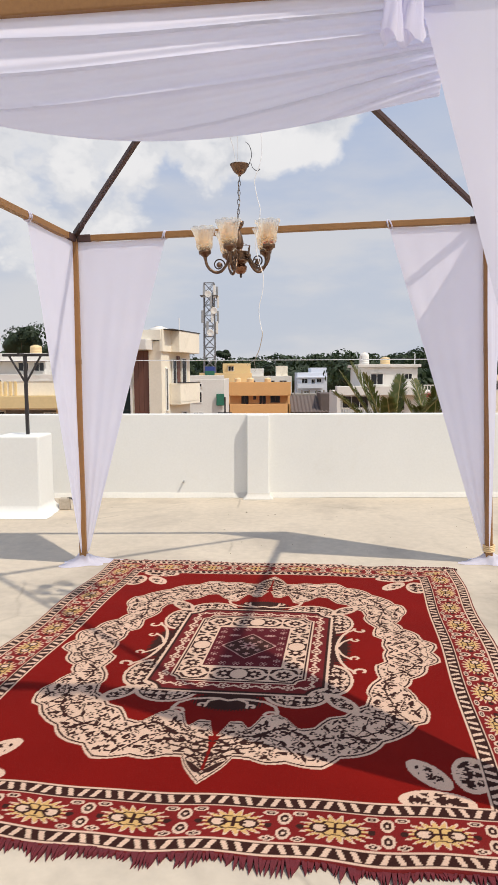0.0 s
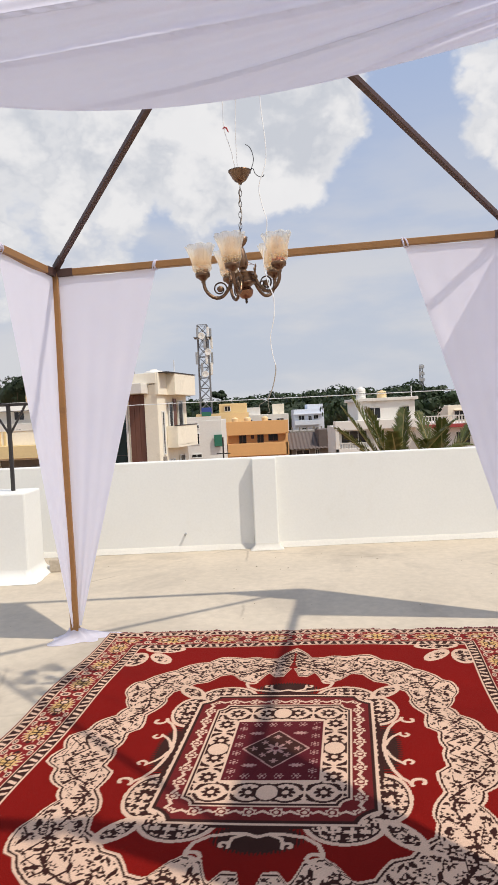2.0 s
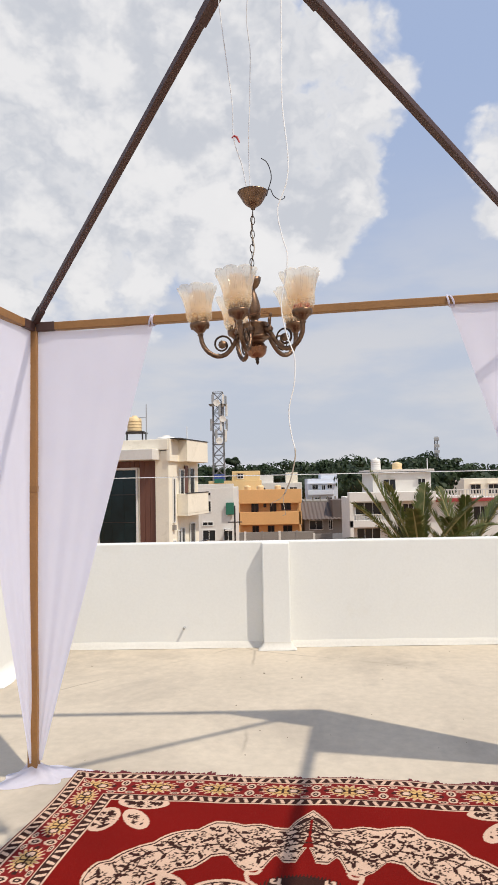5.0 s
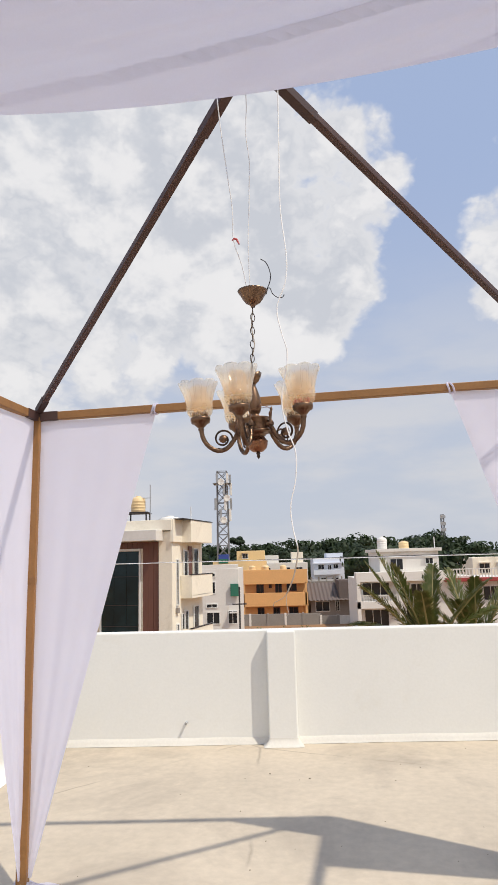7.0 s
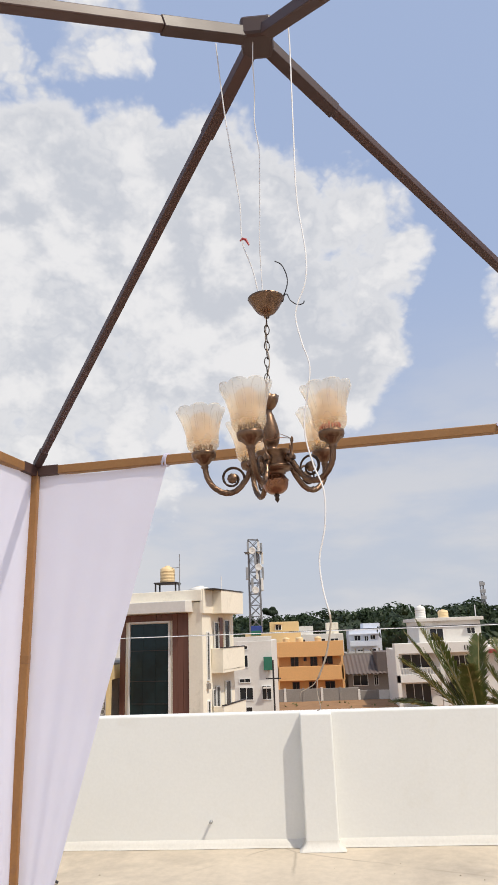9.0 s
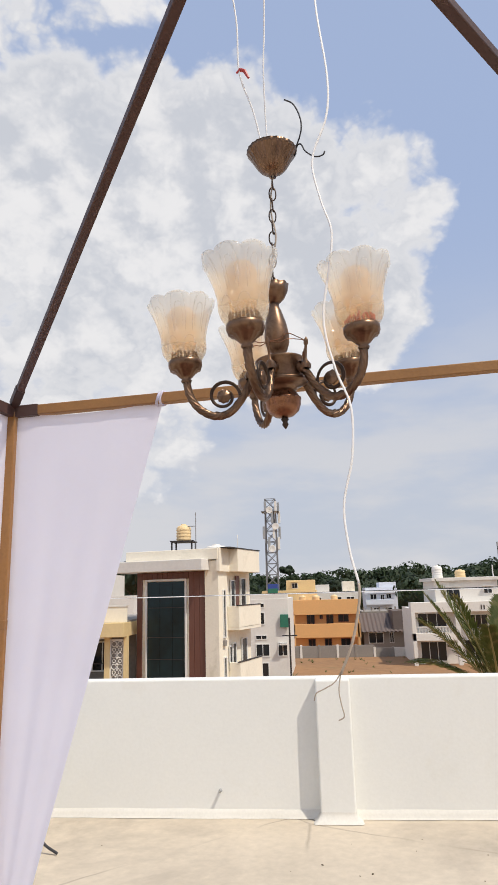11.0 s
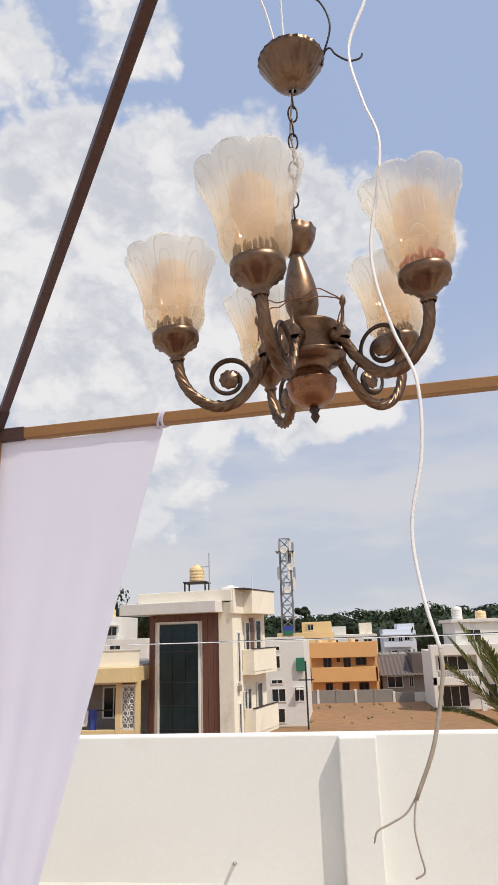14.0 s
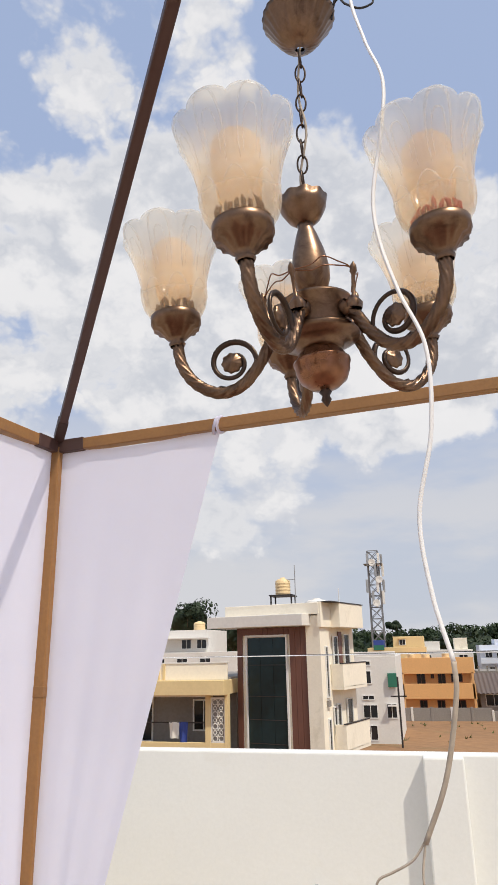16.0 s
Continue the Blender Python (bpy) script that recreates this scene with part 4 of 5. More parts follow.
def ridge_mesh():
    """The raised petal outlines and the calyx leaves pressed into the glass."""
    def on_glass(h, a):
        r = float(np.interp(h, [q[1] for q in SHADE], [q[0] for q in SHADE]))
        f, dz = petals(a, h)
        return (r * f * math.cos(a), r * f * math.sin(a), h + dz)
    bm = bmesh.new()
    for p in range(8):
        for width, top, low, rad in ((0.35, 0.1195, 0.050, 0.0022), (0.20, 0.102, 0.056, 0.0015)):
            pts = []
            for i in range(19):
                t = -1 + 2 * i / 18
                pts.append(on_glass(low + (top - low) * (1 - abs(t) ** 2.4), math.pi / 4 * (p + 0.0) + width * math.copysign(abs(t) ** 0.75 * (1 - 0.35 * abs(t) ** 4), t)))
            tube(pts, [rad * (0.35 + 0.65 * math.sin(math.pi * i / 18)) for i in range(19)], 8, bm, flat=0.55)
        pts = [on_glass(0.012 + 0.030 * (1 - abs(t) ** 2.2), math.pi / 4 * (p + 0.5) + 0.36 * t) for t in [-1 + i / 6 for i in range(13)]]
        tube(pts, 0.0012, 6, bm, flat=0.6)
    return bm


def crown_mesh(seed):
    rng = random.Random(seed)
    bm = bmesh.new()
    for i in range(22):
        a = 2 * math.pi * i / 22 + rng.uniform(-0.05, 0.05)
        r = rng.uniform(0.020, 0.027)
        h = rng.uniform(0.011, 0.021)
        c, s = math.cos(a), math.sin(a)
        tube([(r * c, r * s, -0.003), (r * 1.04 * c, r * 1.04 * s, h * 0.6), (r * 0.92 * c + rng.uniform(-0.004, 0.004), r * 0.92 * s, h)], [0.0024, 0.0030, 0.0010], 5, bm)
    return bm


M_CROWN = material("rusty_prongs", (0.10, 0.045, 0.03), 0.7, vary=0.3, scale=60)
M_CROWNRED = material("red_petals", (0.42, 0.06, 0.06), 0.7, vary=0.3, scale=60)
ARMS = (-102, -30, 42, 114, 186)
first = {}
for n, deg in enumerate(ARMS):
    m = pose(0, 0, 0, 0, 0, deg)
    if not first:
        arm = part("arm", tube(arm_points(), 0.0068, 40, lobes=7, depth=0.19, twist=0.22), M_BRASS, chand, smooth=True)
        first["arm"] = arm
    else:
        arm = share("arm", first["arm"], chand, m)
    I = Matrix.Identity(4)

    def sub(key, bm, mat, off=I, smooth=True):
        if key in first:
            return share(key, first[key], arm, off)
        ob = part(key, bm, mat, arm, smooth=smooth)
        ob.matrix_basis = off
        first[key] = ob
        return ob
    if n == 0:
        arm.matrix_basis = m
    beads = bmesh.new()
    if "scroll" not in first:
        pts = scroll_points()
        tube(pts, [0.0028 - 0.0006 * i / 45 for i in range(46)], 8, beads, flat=1.5)
        for p in pts[::2]:
            bmesh.ops.create_icosphere(beads, subdivisions=1, radius=0.0030, matrix=Matrix.Translation(Vector(p)))
    sub("scroll", beads, M_DARKBRASS)
    sub("rosette", lathe([(0.0005, 0.0045), (0.004, 0.004), (0.006, 0.002), (0.012, 0.003), (0.014, 0.0), (0.012, -0.003), (0.0005, -0.0045)], 32, ripple=lambda a, k, n: (1 + 0.07 * math.cos(9 * a), 0)), M_BRASS, pose(0.113, 0, 0.076, 90, 0, 0))
    sub("collar", lathe([(0.011, -0.006), (0.0125, 0.0), (0.011, 0.006)], 16), M_BRASS, pose(0.049, 0, 0.112, 0, 60, 0))
    sub("pin", lathe([(0.0105, 0.0), (0.011, 0.008), (0.006, 0.014), (0.0025, 0.018), (0.0025, 0.044), (0.0045, 0.048), (0.004, 0.055), (0.0005, 0.061)], 12), M_BRASS, pose(0.058, 0, 0.107, 0, 8, 0))
    sub("cup", lathe([(0.009, 0.090), (0.011, 0.094), (0.008, 0.097), (0.013, 0.101), (0.023, 0.113), (0.029, 0.114), (0.0315, 0.121), (0.033, 0.122), (0.033, 0.132), (0.031, 0.134), (0.020, 0.134), (0.010, 0.130)], 64, ripple=lambda a, k, n: (1 + (0.05 * math.cos(14 * a) if 3 < k < 6 else 0), 0)), M_BRASS, pose(0.184, 0, 0.020))
    sub("glass_shade", shade_mesh() if "glass_shade" not in first else None, M_SHADE, pose(0.184, 0, 0.152))
    sub("petal_ridge", ridge_mesh() if "petal_ridge" not in first else None, M_RIDGE, pose(0.184, 0, 0.152))
    # added sheer amber body that imitates the glow inside the shade
    sub("bulb", lathe([(0.012, 0.014), (0.018, 0.022), (0.023, 0.032), (0.026, 0.055), (0.028, 0.082), (0.027, 0.100), (0.020, 0.109), (0.0005, 0.113)], 28), M_GLOW, pose(0.184, 0, 0.152))
    cr = part("prong_crown", crown_mesh(n), M_CROWNRED if n == 1 else M_CROWN, arm, smooth=True)
    cr.matrix_basis = pose(0.184, 0, 0.154)
# loose tie wires between the pins
for a0, a1 in ((0, 1), (0, 4), (1, 2)):
    p0, p1 = [Vector((0.063 * math.cos(radians(ARMS[i])), 0.063 * math.sin(radians(ARMS[i])), 0.158)) for i in (a0, a1)]
    for k in range(2):
        mid = (p0 + p1) / 2 * (1.05 + 0.1 * k) - Vector((0, 0, 0.004 + 0.006 * k))
        part("tie_wire", tube(bend([p0, p0.lerp(mid, 0.6) - Vector((0, 0, 0.004)), mid, p1.lerp(mid, 0.5) + Vector((0, 0, 0.003)), p1, p1 - Vector((0.004, 0, 0.03))], 6), 0.0009, 5), M_COPPER, chand, smooth=True)

# ---- hanging wires ----
def wire(name, label, pts, r, mat, flat=1.0, n=10, group=""):
    w = thing(name, label, "wire", pts[0], group=group)
    o = Vector(pts[0])
    part("strand", tube(bend([Vector(p) - o for p in pts], n), r, 8, flat=flat), mat, w, smooth=True)
    return w


TOPZ = 2.580
def wavy(a, b, amp, seed, n=9):
    a, b = Vector(a), Vector(b)
    rng = random.Random(seed)
    out = []
    for k in range(n + 1):
        p = a.lerp(b, k / n)
        if 0 < k < n:
            p += Vector((rng.uniform(-amp, amp), rng.uniform(-amp, amp), 0))
        out.append(p)
    return out


w = wire("hanging_wire", "thin white wire tied with red tape holding the chandelier", [(-0.140, 3.73, 3.42), (-0.134, 3.74, 3.33), (-0.122, 3.76, 3.18), (-0.104, 3.77, 3.02), (-0.088, 3.78, 2.88), (-0.086, 3.79, 2.765), (-0.060, 3.81, 2.68), (-0.042, 3.82, TOPZ)], 0.0019, M_WIRE)
part("tape", tube([(0.048, 0.06, -0.655), (0.056, 0.06, -0.648), (0.065, 0.06, -0.652), (0.073, 0.06, -0.67)], [0.002, 0.004, 0.004, 0.0025], 7), M_RED, w, "red insulating tape")
wire("hanging_wire", "thin twisted silvery wire holding the chandelier", wavy((-0.026, 3.73, 3.43), (-0.034, 3.82, TOPZ), 0.006, 4), 0.0017, M_WIRE)
wire("apex_loop", "thin dark binding wire looped over the canopy apex", [(-0.11, 3.74, 3.458), (-0.06, 3.73, 3.478), (0.01, 3.72, 3.484), (0.06, 3.72, 3.470)], 0.003, M_BLACK)
o = Vector((0.082, 3.70, 3.460))
w = wire("power_cable", "white twin power cable hanging loose with split bare ends", [o, (0.083, 3.70, 3.360), (0.081, 3.70, 3.239), (0.077, 3.70, 3.025), (0.075, 3.70, 2.829), (0.089, 3.70, 2.660), (0.083, 3.70, 2.570), (0.053, 3.70, 2.482), (0.064, 3.70, 2.399), (0.080, 3.70, 2.336), (0.073, 3.70, 2.267), (0.059, 3.70, 2.190), (0.060, 3.70, 2.136), (0.075, 3.70, 2.070), (0.095, 3.70, 2.007), (0.092, 3.70, 1.924), (0.074, 3.70, 1.845), (0.078, 3.70, 1.776), (0.090, 3.70, 1.720)], 0.0026, M_WIRE, flat=0.62)
part("dusty_end", tube(bend([Vector(p) - o for p in ((0.090, 3.70, 1.720), (0.089, 3.70, 1.692), (0.075, 3.705, 1.631), (0.054, 3.71, 1.582))], 8), 0.0027, 8, flat=0.65), M_TAN, w, "dusty grey-brown cable end", smooth=True)
for pts in (((0.054, 3.71, 1.584), (0.043, 3.71, 1.570), (0.027, 3.71, 1.561), (0.015, 3.71, 1.555), (0.011, 3.712, 1.544)), ((0.054, 3.71, 1.584), (0.050, 3.708, 1.559), (0.053, 3.708, 1.537), (0.056, 3.71, 1.521), (0.047, 3.71, 1.515))):
    part("strand_end", tube(bend([Vector(p) - o for p in pts], 6), [0.0010] * 24 + [0.0007], 6), M_TAN, w, "bare grey strand", smooth=True)
wire("tail_wire", "thin black twisted wire curling up from the ceiling cup", [(0.012, 3.82, TOPZ), (0.026, 3.81, TOPZ + 0.018), (0.036, 3.80, TOPZ + 0.045), (0.034, 3.80, TOPZ + 0.075), (0.022, 3.80, TOPZ + 0.105), (0.004, 3.80, TOPZ + 0.118)], 0.0016, M_BLACK)
wire("tail_wire", "thin black wire curling out from the ceiling cup", [(0.020, 3.82, TOPZ - 0.002), (0.026, 3.81, TOPZ + 0.014), (0.034, 3.80, TOPZ + 0.010), (0.042, 3.79, TOPZ - 0.014), (0.060, 3.79, TOPZ - 0.028), (0.076, 3.79, TOPZ - 0.026), (0.080, 3.79, TOPZ - 0.018)], 0.0015, M_BLACK)

# ---- ground beyond the terrace ----
def ground_mesh():
    def f(u, v):
        x = -700 + 1400 * u
        y = -350 + 1800 * v
        return Vector((x, y, GROUND + 0.12 * noise.noise((x * 0.05, y * 0.05, 0))))
    return sheet(f, 70, 90)


tagged(link("ground", ground_mesh(), M_EARTH, smooth=True), "bare reddish earth plots between the houses", "ground", kind="structure")
own = tagged(link("own_house_wall", boxed((-9.1, -6.1, GROUND - 0.2), (9.1, WALL_Y + 0.1, -0.26)), M_BWHITE), "plain white walls of the house under the terrace", "house wall", kind="structure")


def weeds():
    rng = random.Random(3)
    bm = bmesh.new()
    for _ in range(70):
        x, y = rng.uniform(-14, 16), rng.choice((rng.uniform(70, 75.5), rng.uniform(60, 76)))
        for _ in range(4):
            a, h = rng.uniform(0, 6.28), rng.uniform(0.05, 0.28)
            dx, dy = 0.25 * math.cos(a), 0.25 * math.sin(a)
            vs = [bm.verts.new(p) for p in ((x - dy * 0.3, y + dx * 0.3, GROUND - 0.05), (x + dy * 0.3, y - dx * 0.3, GROUND - 0.05), (x + dx, y + dy, GROUND + h))]
            bm.faces.new(vs)
    return bm


tagged(link("weeds", weeds(), M_PALM), "dry low weeds on the bare plot", "weeds", kind="stuff")


# ---- houses ----
def window(parent, lo, hi, face="y", mat=M_WINDOW, frame=M_WFRAME, mull=1, sill=True, depth=0.12):
    """A window set into a wall whose outside faces -y (or +x): frame, pane and sill."""
    (x0, y0, z0), (x1, y1, z1) = lo, hi
    w = new("window")
    w.parent = parent
    if face == "y":
        part("pane", boxed((x0, y0 - 0.012, z0), (x1, y0 + 0.02, z1)), mat, w)
        bm = bmesh.new()
        t = min(0.07, 0.12 * (x1 - x0))
        for a, b in (((x0 - t, z0 - t), (x0, z1 + t)), ((x1, z0 - t), (x1 + t, z1 + t)), ((x0, z1), (x1, z1 + t)), ((x0, z0 - t), (x1, z0))):
            box(bm, (a[0], y0 - 0.05, a[1]), (b[0], y0 + 0.02, b[1]))
        for k in range(mull):
            xm = x0 + (x1 - x0) * (k + 1) / (mull + 1)
            box(bm, (xm - 0.025, y0 - 0.035, z0), (xm + 0.025, y0 + 0.01, z1))
        part("frame", bm, frame, w)
        if sill:
            part("hood", boxed((x0 - 0.12, y0 - 0.35, z1 + 0.12), (x1 + 0.12, y0 + 0.02, z1 + 0.19)), parent["paint"] and MATS[parent["paint"]], w)
    else:
        part("pane", boxed((x0 - 0.02, y0, z0), (x0 + 0.012, y1, z1)), mat, w)
        bm = bmesh.new()
        t = 0.05
        for a, b in (((y0 - t, z0 - t), (y0, z1 + t)), ((y1, z0 - t), (y1 + t, z1 + t)), ((y0, z1), (y1, z1 + t)), ((y0, z0 - t), (y1, z0))):
            box(bm, (x0 - 0.02, a[0], a[1]), (x0 + 0.05, b[0], b[1]))
        part("frame", bm, frame, w)
    return w


MATS = {"cream": M_CREAM, "yellow": M_YELLOW, "orange": M_ORANGE, "white": M_BWHITE, "bluewhite": M_BLUEWHITE, "grey": M_GREY}


def house(name, label, at, paint, turn=0.0):
    h = thing(name, label, "house", at, turn=turn)
    h["paint"] = paint
    return h


def tank_thing(at, r, h, mat, label, stand=0.0, stand_w=0.6):
    t = thing("water_tank", label, "water tank", at)
    prof = [(0.02, 0.0), (r * 0.97, 0.0), (r, 0.04)]
    for k in range(4):
        z0 = h * (0.08 + 0.19 * k)
        prof += [(r, z0), (r * 1.04, z0 + 0.03 * h), (r * 1.04, z0 + 0.06 * h), (r, z0 + 0.09 * h)]
    prof += [(r, h * 0.84), (r * 0.75, h * 0.95), (r * 0.35, h), (r * 0.35, h * 1.06), (0.02, h * 1.07)]
    b = part("body", lathe(prof, 28, at=(0, 0, stand)), mat, t, smooth=True)
    if stand:
        for sx in (-1, 1):
            for sy in (-1, 1):
                part("leg", bar((sx * stand_w, sy * stand_w, 0), (sx * stand_w, sy * stand_w, stand), 0.07), M_STEEL, t)
        part("platform", boxed((-stand_w - 0.08, -stand_w - 0.08, stand - 0.06), (stand_w + 0.08, stand_w + 0.08, stand)), M_STEEL, t)
    return t


# cream and brown house with a tall glazed stair front
mh = house("modern_house", "cream and brown three-storey house with a tall dark glass front", (-4.75, 34.0, 0), "cream", -15.0)
part("wall", boxed((-4.4, 0.02, GROUND - 0.3), (-0.02, 4.0, 3.2), 0.02), M_CREAM, mh)
bm = bmesh.new()
box(bm, (-0.70, -0.12, GROUND - 0.3), (0.02, 0.9, 3.15), 0.02)
part("corner_pier", bm, M_CREAM, mh)
for k in range(13):
    xa = -4.36 + (4.36 - 0.72) * k / 13
    xb = -4.36 + (4.36 - 0.72) * (k + 1) / 13 - 0.012
    lo = GROUND - 0.2
    if xb < -3.86 or xa > -1.70:
        part("cladding_board", boxed((xa, -0.05, lo), (xb, 0.03, 2.68), 0.006), M_CLAD, mh)
    else:
        part("cladding_board", boxed((xa, -0.05, 2.36), (xb, 0.03, 2.68), 0.006), M_CLAD, mh)
gw = new("window")
gw.parent = mh
zz = (2.25, 1.02, -0.35, -1.35, -2.35, -3.4, -5.4)
for i in range(6):
    for j in range(3):
        xa = -3.79 + 0.676 * j
        part("pane", boxed((xa, -0.03, zz[i + 1] + 0.012), (xa + 0.664, 0.01, zz[i] - 0.012)), M_GLASSDARK, gw)
bm = bmesh.new()
for x0, x1, z0, z1 in ((-3.88, -3.80, -5.4, 2.36), (-1.76, -1.68, -5.4, 2.36), (-3.80, -1.76, 2.27, 2.36)):
    box(bm, (x0, -0.10, z0), (x1, 0.03, z1))
part("frame", bm, M_WFRAME, gw)
for z in zz[1:-1]:
    part("transom", boxed((-3.77, -0.04, z - 0.014), (-1.79, 0.0, z + 0.014)), M_STEEL, gw)
part("eave", boxed((-5.5, -0.95, 2.70), (-0.45, 1.2, 3.22), 0.02), M_BWHITE, mh, "white overhanging eave slab")
part("parapet", boxed((-4.9, -0.25, 3.2), (0.05, 0.0, 3.72), 0.02), M_CREAM, mh)
part("parapet", boxed((-4.9, 0.0, 3.2), (-4.75, 4.0, 3.70), 0.02), M_CREAM, mh)
part("side_fascia", boxed((-0.05, -0.22, 2.62), (0.14, 0.9, 3.74), 0.02), M_CREAM, mh)
part("side_fascia", boxed((-0.02, 0.9, 2.62), (0.60, 3.9, 3.72), 0.02), M_CREAM, mh)
part("coping", boxed((-0.06, -0.1, 3.72), (0.63, 3.95, 3.76)), M_STEEL, mh)
part("roof", boxed((-4.8, 0.0, 3.1), (0, 3.9, 3.22)), M_GREY, mh)
for z0, z1, lo in ((-0.10, 1.02, 0.95), (-2.72, -1.55, 0.95)):
    b = part("balcony", boxed((-0.02, lo, z0), (0.60, 3.9, z0 + 0.16), 0.01), M_CREAM, mh)
    part("balustrade", boxed((0.50, lo, z0 + 0.1), (0.60, 3.9, z1), 0.015), M_CREAM, b)
    part("balustrade", boxed((0.0, lo, z0 + 0.1), (0.52, lo + 0.12, z1), 0.015), M_CREAM, b)
    part("cap", boxed((0.48, lo - 0.02, z1), (0.62, 3.92, z1 + 0.04)), M_STEEL, b)
for y0, y1, z0, z1 in ((0.35, 0.55, -0.35, 1.75), (0.35, 0.55, -5.0, -1.3), (1.3, 1.75, 1.0, 2.2), (2.6, 3.2, 1.0, 2.3), (1.0, 1.25, -1.9, -0.85), (1.4, 1.75, -1.9, -0.75), (2.6, 3.2, -1.7, -0.6), (3.1, 3.6, -4.6, -2.9)):
    window(mh, (0.03, y0, z0), (0.03, y1, z1), "x")
part("door", boxed((0.02, 1.9, 1.0), (0.07, 2.3, 2.45)), M_CLAD, mh)
part("meter_box", boxed((0.02, 0.25, -0.75), (0.14, 0.5, -0.5)), M_GREY, mh)
tank_thing((-6.75, 35.6, 3.22), 0.36, 0.80, M_TANKY, "yellow ribbed plastic water tank on a steel stand", 1.0, 0.5)
tank_thing((-5.15, 35.8, 3.22), 0.55, 0.75, M_TANKW, "squat white plastic water tank on the roof")
ant = thing("roof_pipe", "thin steel pipes standing on the roof", "pipe", (-6.1, 35.4, 3.22))
part("pipe", tube([(0, 0, 0), (0, 0, 2.4)], 0.025, 6), M_GALV, ant)
part("pipe", tube([(0, 0, 1.72), (-0.55, 0, 1.72)], 0.02, 6), M_GALV, ant)
ant = thing("roof_pipe", "thin steel pipe standing on the roof", "pipe", (-4.15, 36.5, 3.22))
part("pipe", tube([(0, 0, 0), (0, 0, 1.3)], 0.03, 6), M_WIRE, ant)

# pale yellow house with a deep verandah
yh = house("yellow_house", "pale yellow house with a shaded verandah and lattice panel", (-9.2, 34.0, 0), "yellow")
# grey on the back wall stands in for the verandah's shade
part("wall", boxed((-9.0, 1.9, GROUND - 0.3), (-0.05, 9.0, 0.4), 0.02), M_GREY, yh, "verandah back wall, its shade put in as grey")
part("parapet", boxed((-9.0, 0.0, 0.42), (0.02, 0.18, 1.14), 0.02), M_CREAM, yh)
part("coping", boxed((-3.6, -0.03, 1.14), (0.05, 0.25, 1.20)), M_BWHITE, yh)
for k in range(4):
    part("pilaster", boxed((-3.3 + 0.26 * k - 0.6, -0.06, 0.42), (-3.18 + 0.26 * k - 0.6, 0.05, 1.15), 0.01), M_YELLOW, yh)
part("eave", boxed((-9.2, -0.55, -0.22), (0.04, 2.0, 0.42), 0.02), M_YELLOW, yh)
part("roof", boxed((-9.0, 0.1, 0.35), (0.0, 9.0, 0.50)), M_GREY, yh)
part("lintel", boxed((-9.0, 0.0, -0.32), (-1.0, 0.25, -0.2)), M_BWHITE, yh)
part("pier", boxed((-1.02, -0.02, GROUND - 0.3), (-0.76, 0.35, -0.2), 0.01), M_YELLOW, yh)
part("pier", boxed((-0.10, -0.02, GROUND - 0.3), (0.06, 0.35, -0.2), 0.01), M_YELLOW, yh)
part("low_wall", boxed((-9.0, 0.0, GROUND - 0.3), (0.05, 0.25, -2.25), 0.01), M_YELLOW, yh)
part("verandah_floor", boxed((-9.0, 0.2, -3.0), (0.0, 2.0, -2.85)), M_GREY, yh)
window(yh, (-2.2, 1.88, -1.9), (-1.25, 1.88, -0.6), "y", mull=1, sill=False)
window(yh, (-5.4, 1.88, -2.4), (-4.4, 1.88, -0.5), "y", mull=1, sill=False)
part("rail", tube([(-9.0, 0.12, -1.42), (-1.0, 0.12, -1.42)], 0.03, 6), M_STEEL, yh)
lat = new("lattice_panel")
lat.parent = yh
bm = bmesh.new()
for x0, x1, z0, z1 in ((-0.76, -0.10, -0.42, -0.34), (-0.76, -0.10, -2.25, -2.18), (-0.76, -0.71, -2.2, -0.4), (-0.15, -0.10, -2.2, -0.4)):
    box(bm, (x0, 0.02, z0), (x1, 0.12, z1))
part("frame", bm, M_BWHITE, lat)
part("backing", boxed((-0.72, 0.11, -2.2), (-0.14, 0.16, -0.4)), M_GREY, lat)
loop = None
for i in range(2):
    for j in range(7):
        cx, cz, r = -0.575 + 0.29 * i, -0.55 - 0.255 * j, 0.115 if j % 2 == 0 else 0.075
        ring = [(r * math.cos(k * math.pi / 8), 0, r * math.sin(k * math.pi / 8)) for k in range(16)]
        part("ring", tube([(cx + p[0], 0.07, cz + p[2]) for p in ring], 0.022, 5, closed=True), M_BWHITE, lat)
for j in range(6):
    cz = -0.68 - 0.255 * j
    part("star", boxed((-0.47, 0.05, cz - 0.05), (-0.39, 0.09, cz + 0.05), 0.01, None), M_BWHITE, lat)


def hung_cloth(name, label, at, w, h, mat):
    t = thing(name, label, "laundry", at)

    def f(u, v):
        return Vector(((u - 0.5) * w * (1 - 0.1 * v), 0.04 * math.sin(u * 9 + v * 2) * (0.4 + v), -h * v))
    part("cloth", sheet(f, 14, 8), mat, t, smooth=True)


hung_cloth("towel", "white towel hung over the verandah rail", (-12.3 + 0.55, 34.08, -1.39), 0.5, 0.7, M_BWHITE)
hung_cloth("blue_cloth", "dark blue cloth hung over the verandah rail", (-11.3, 34.08, -1.39), 0.42, 1.0, M_BLUE)


def block(h, lo, hi, mat, bevel=0.03, name="wall"):
    return part(name, boxed(lo, hi, bevel), mat, h)


def rail_row(parent, x0, x1, y, z0, z1, mat, n):
    for k in range(n):
        x = x0 + (x1 - x0) * k / (n - 1)
        part("baluster", boxed((x - 0.05, y - 0.05, z0), (x + 0.05, y + 0.05, z1)), mat, parent)
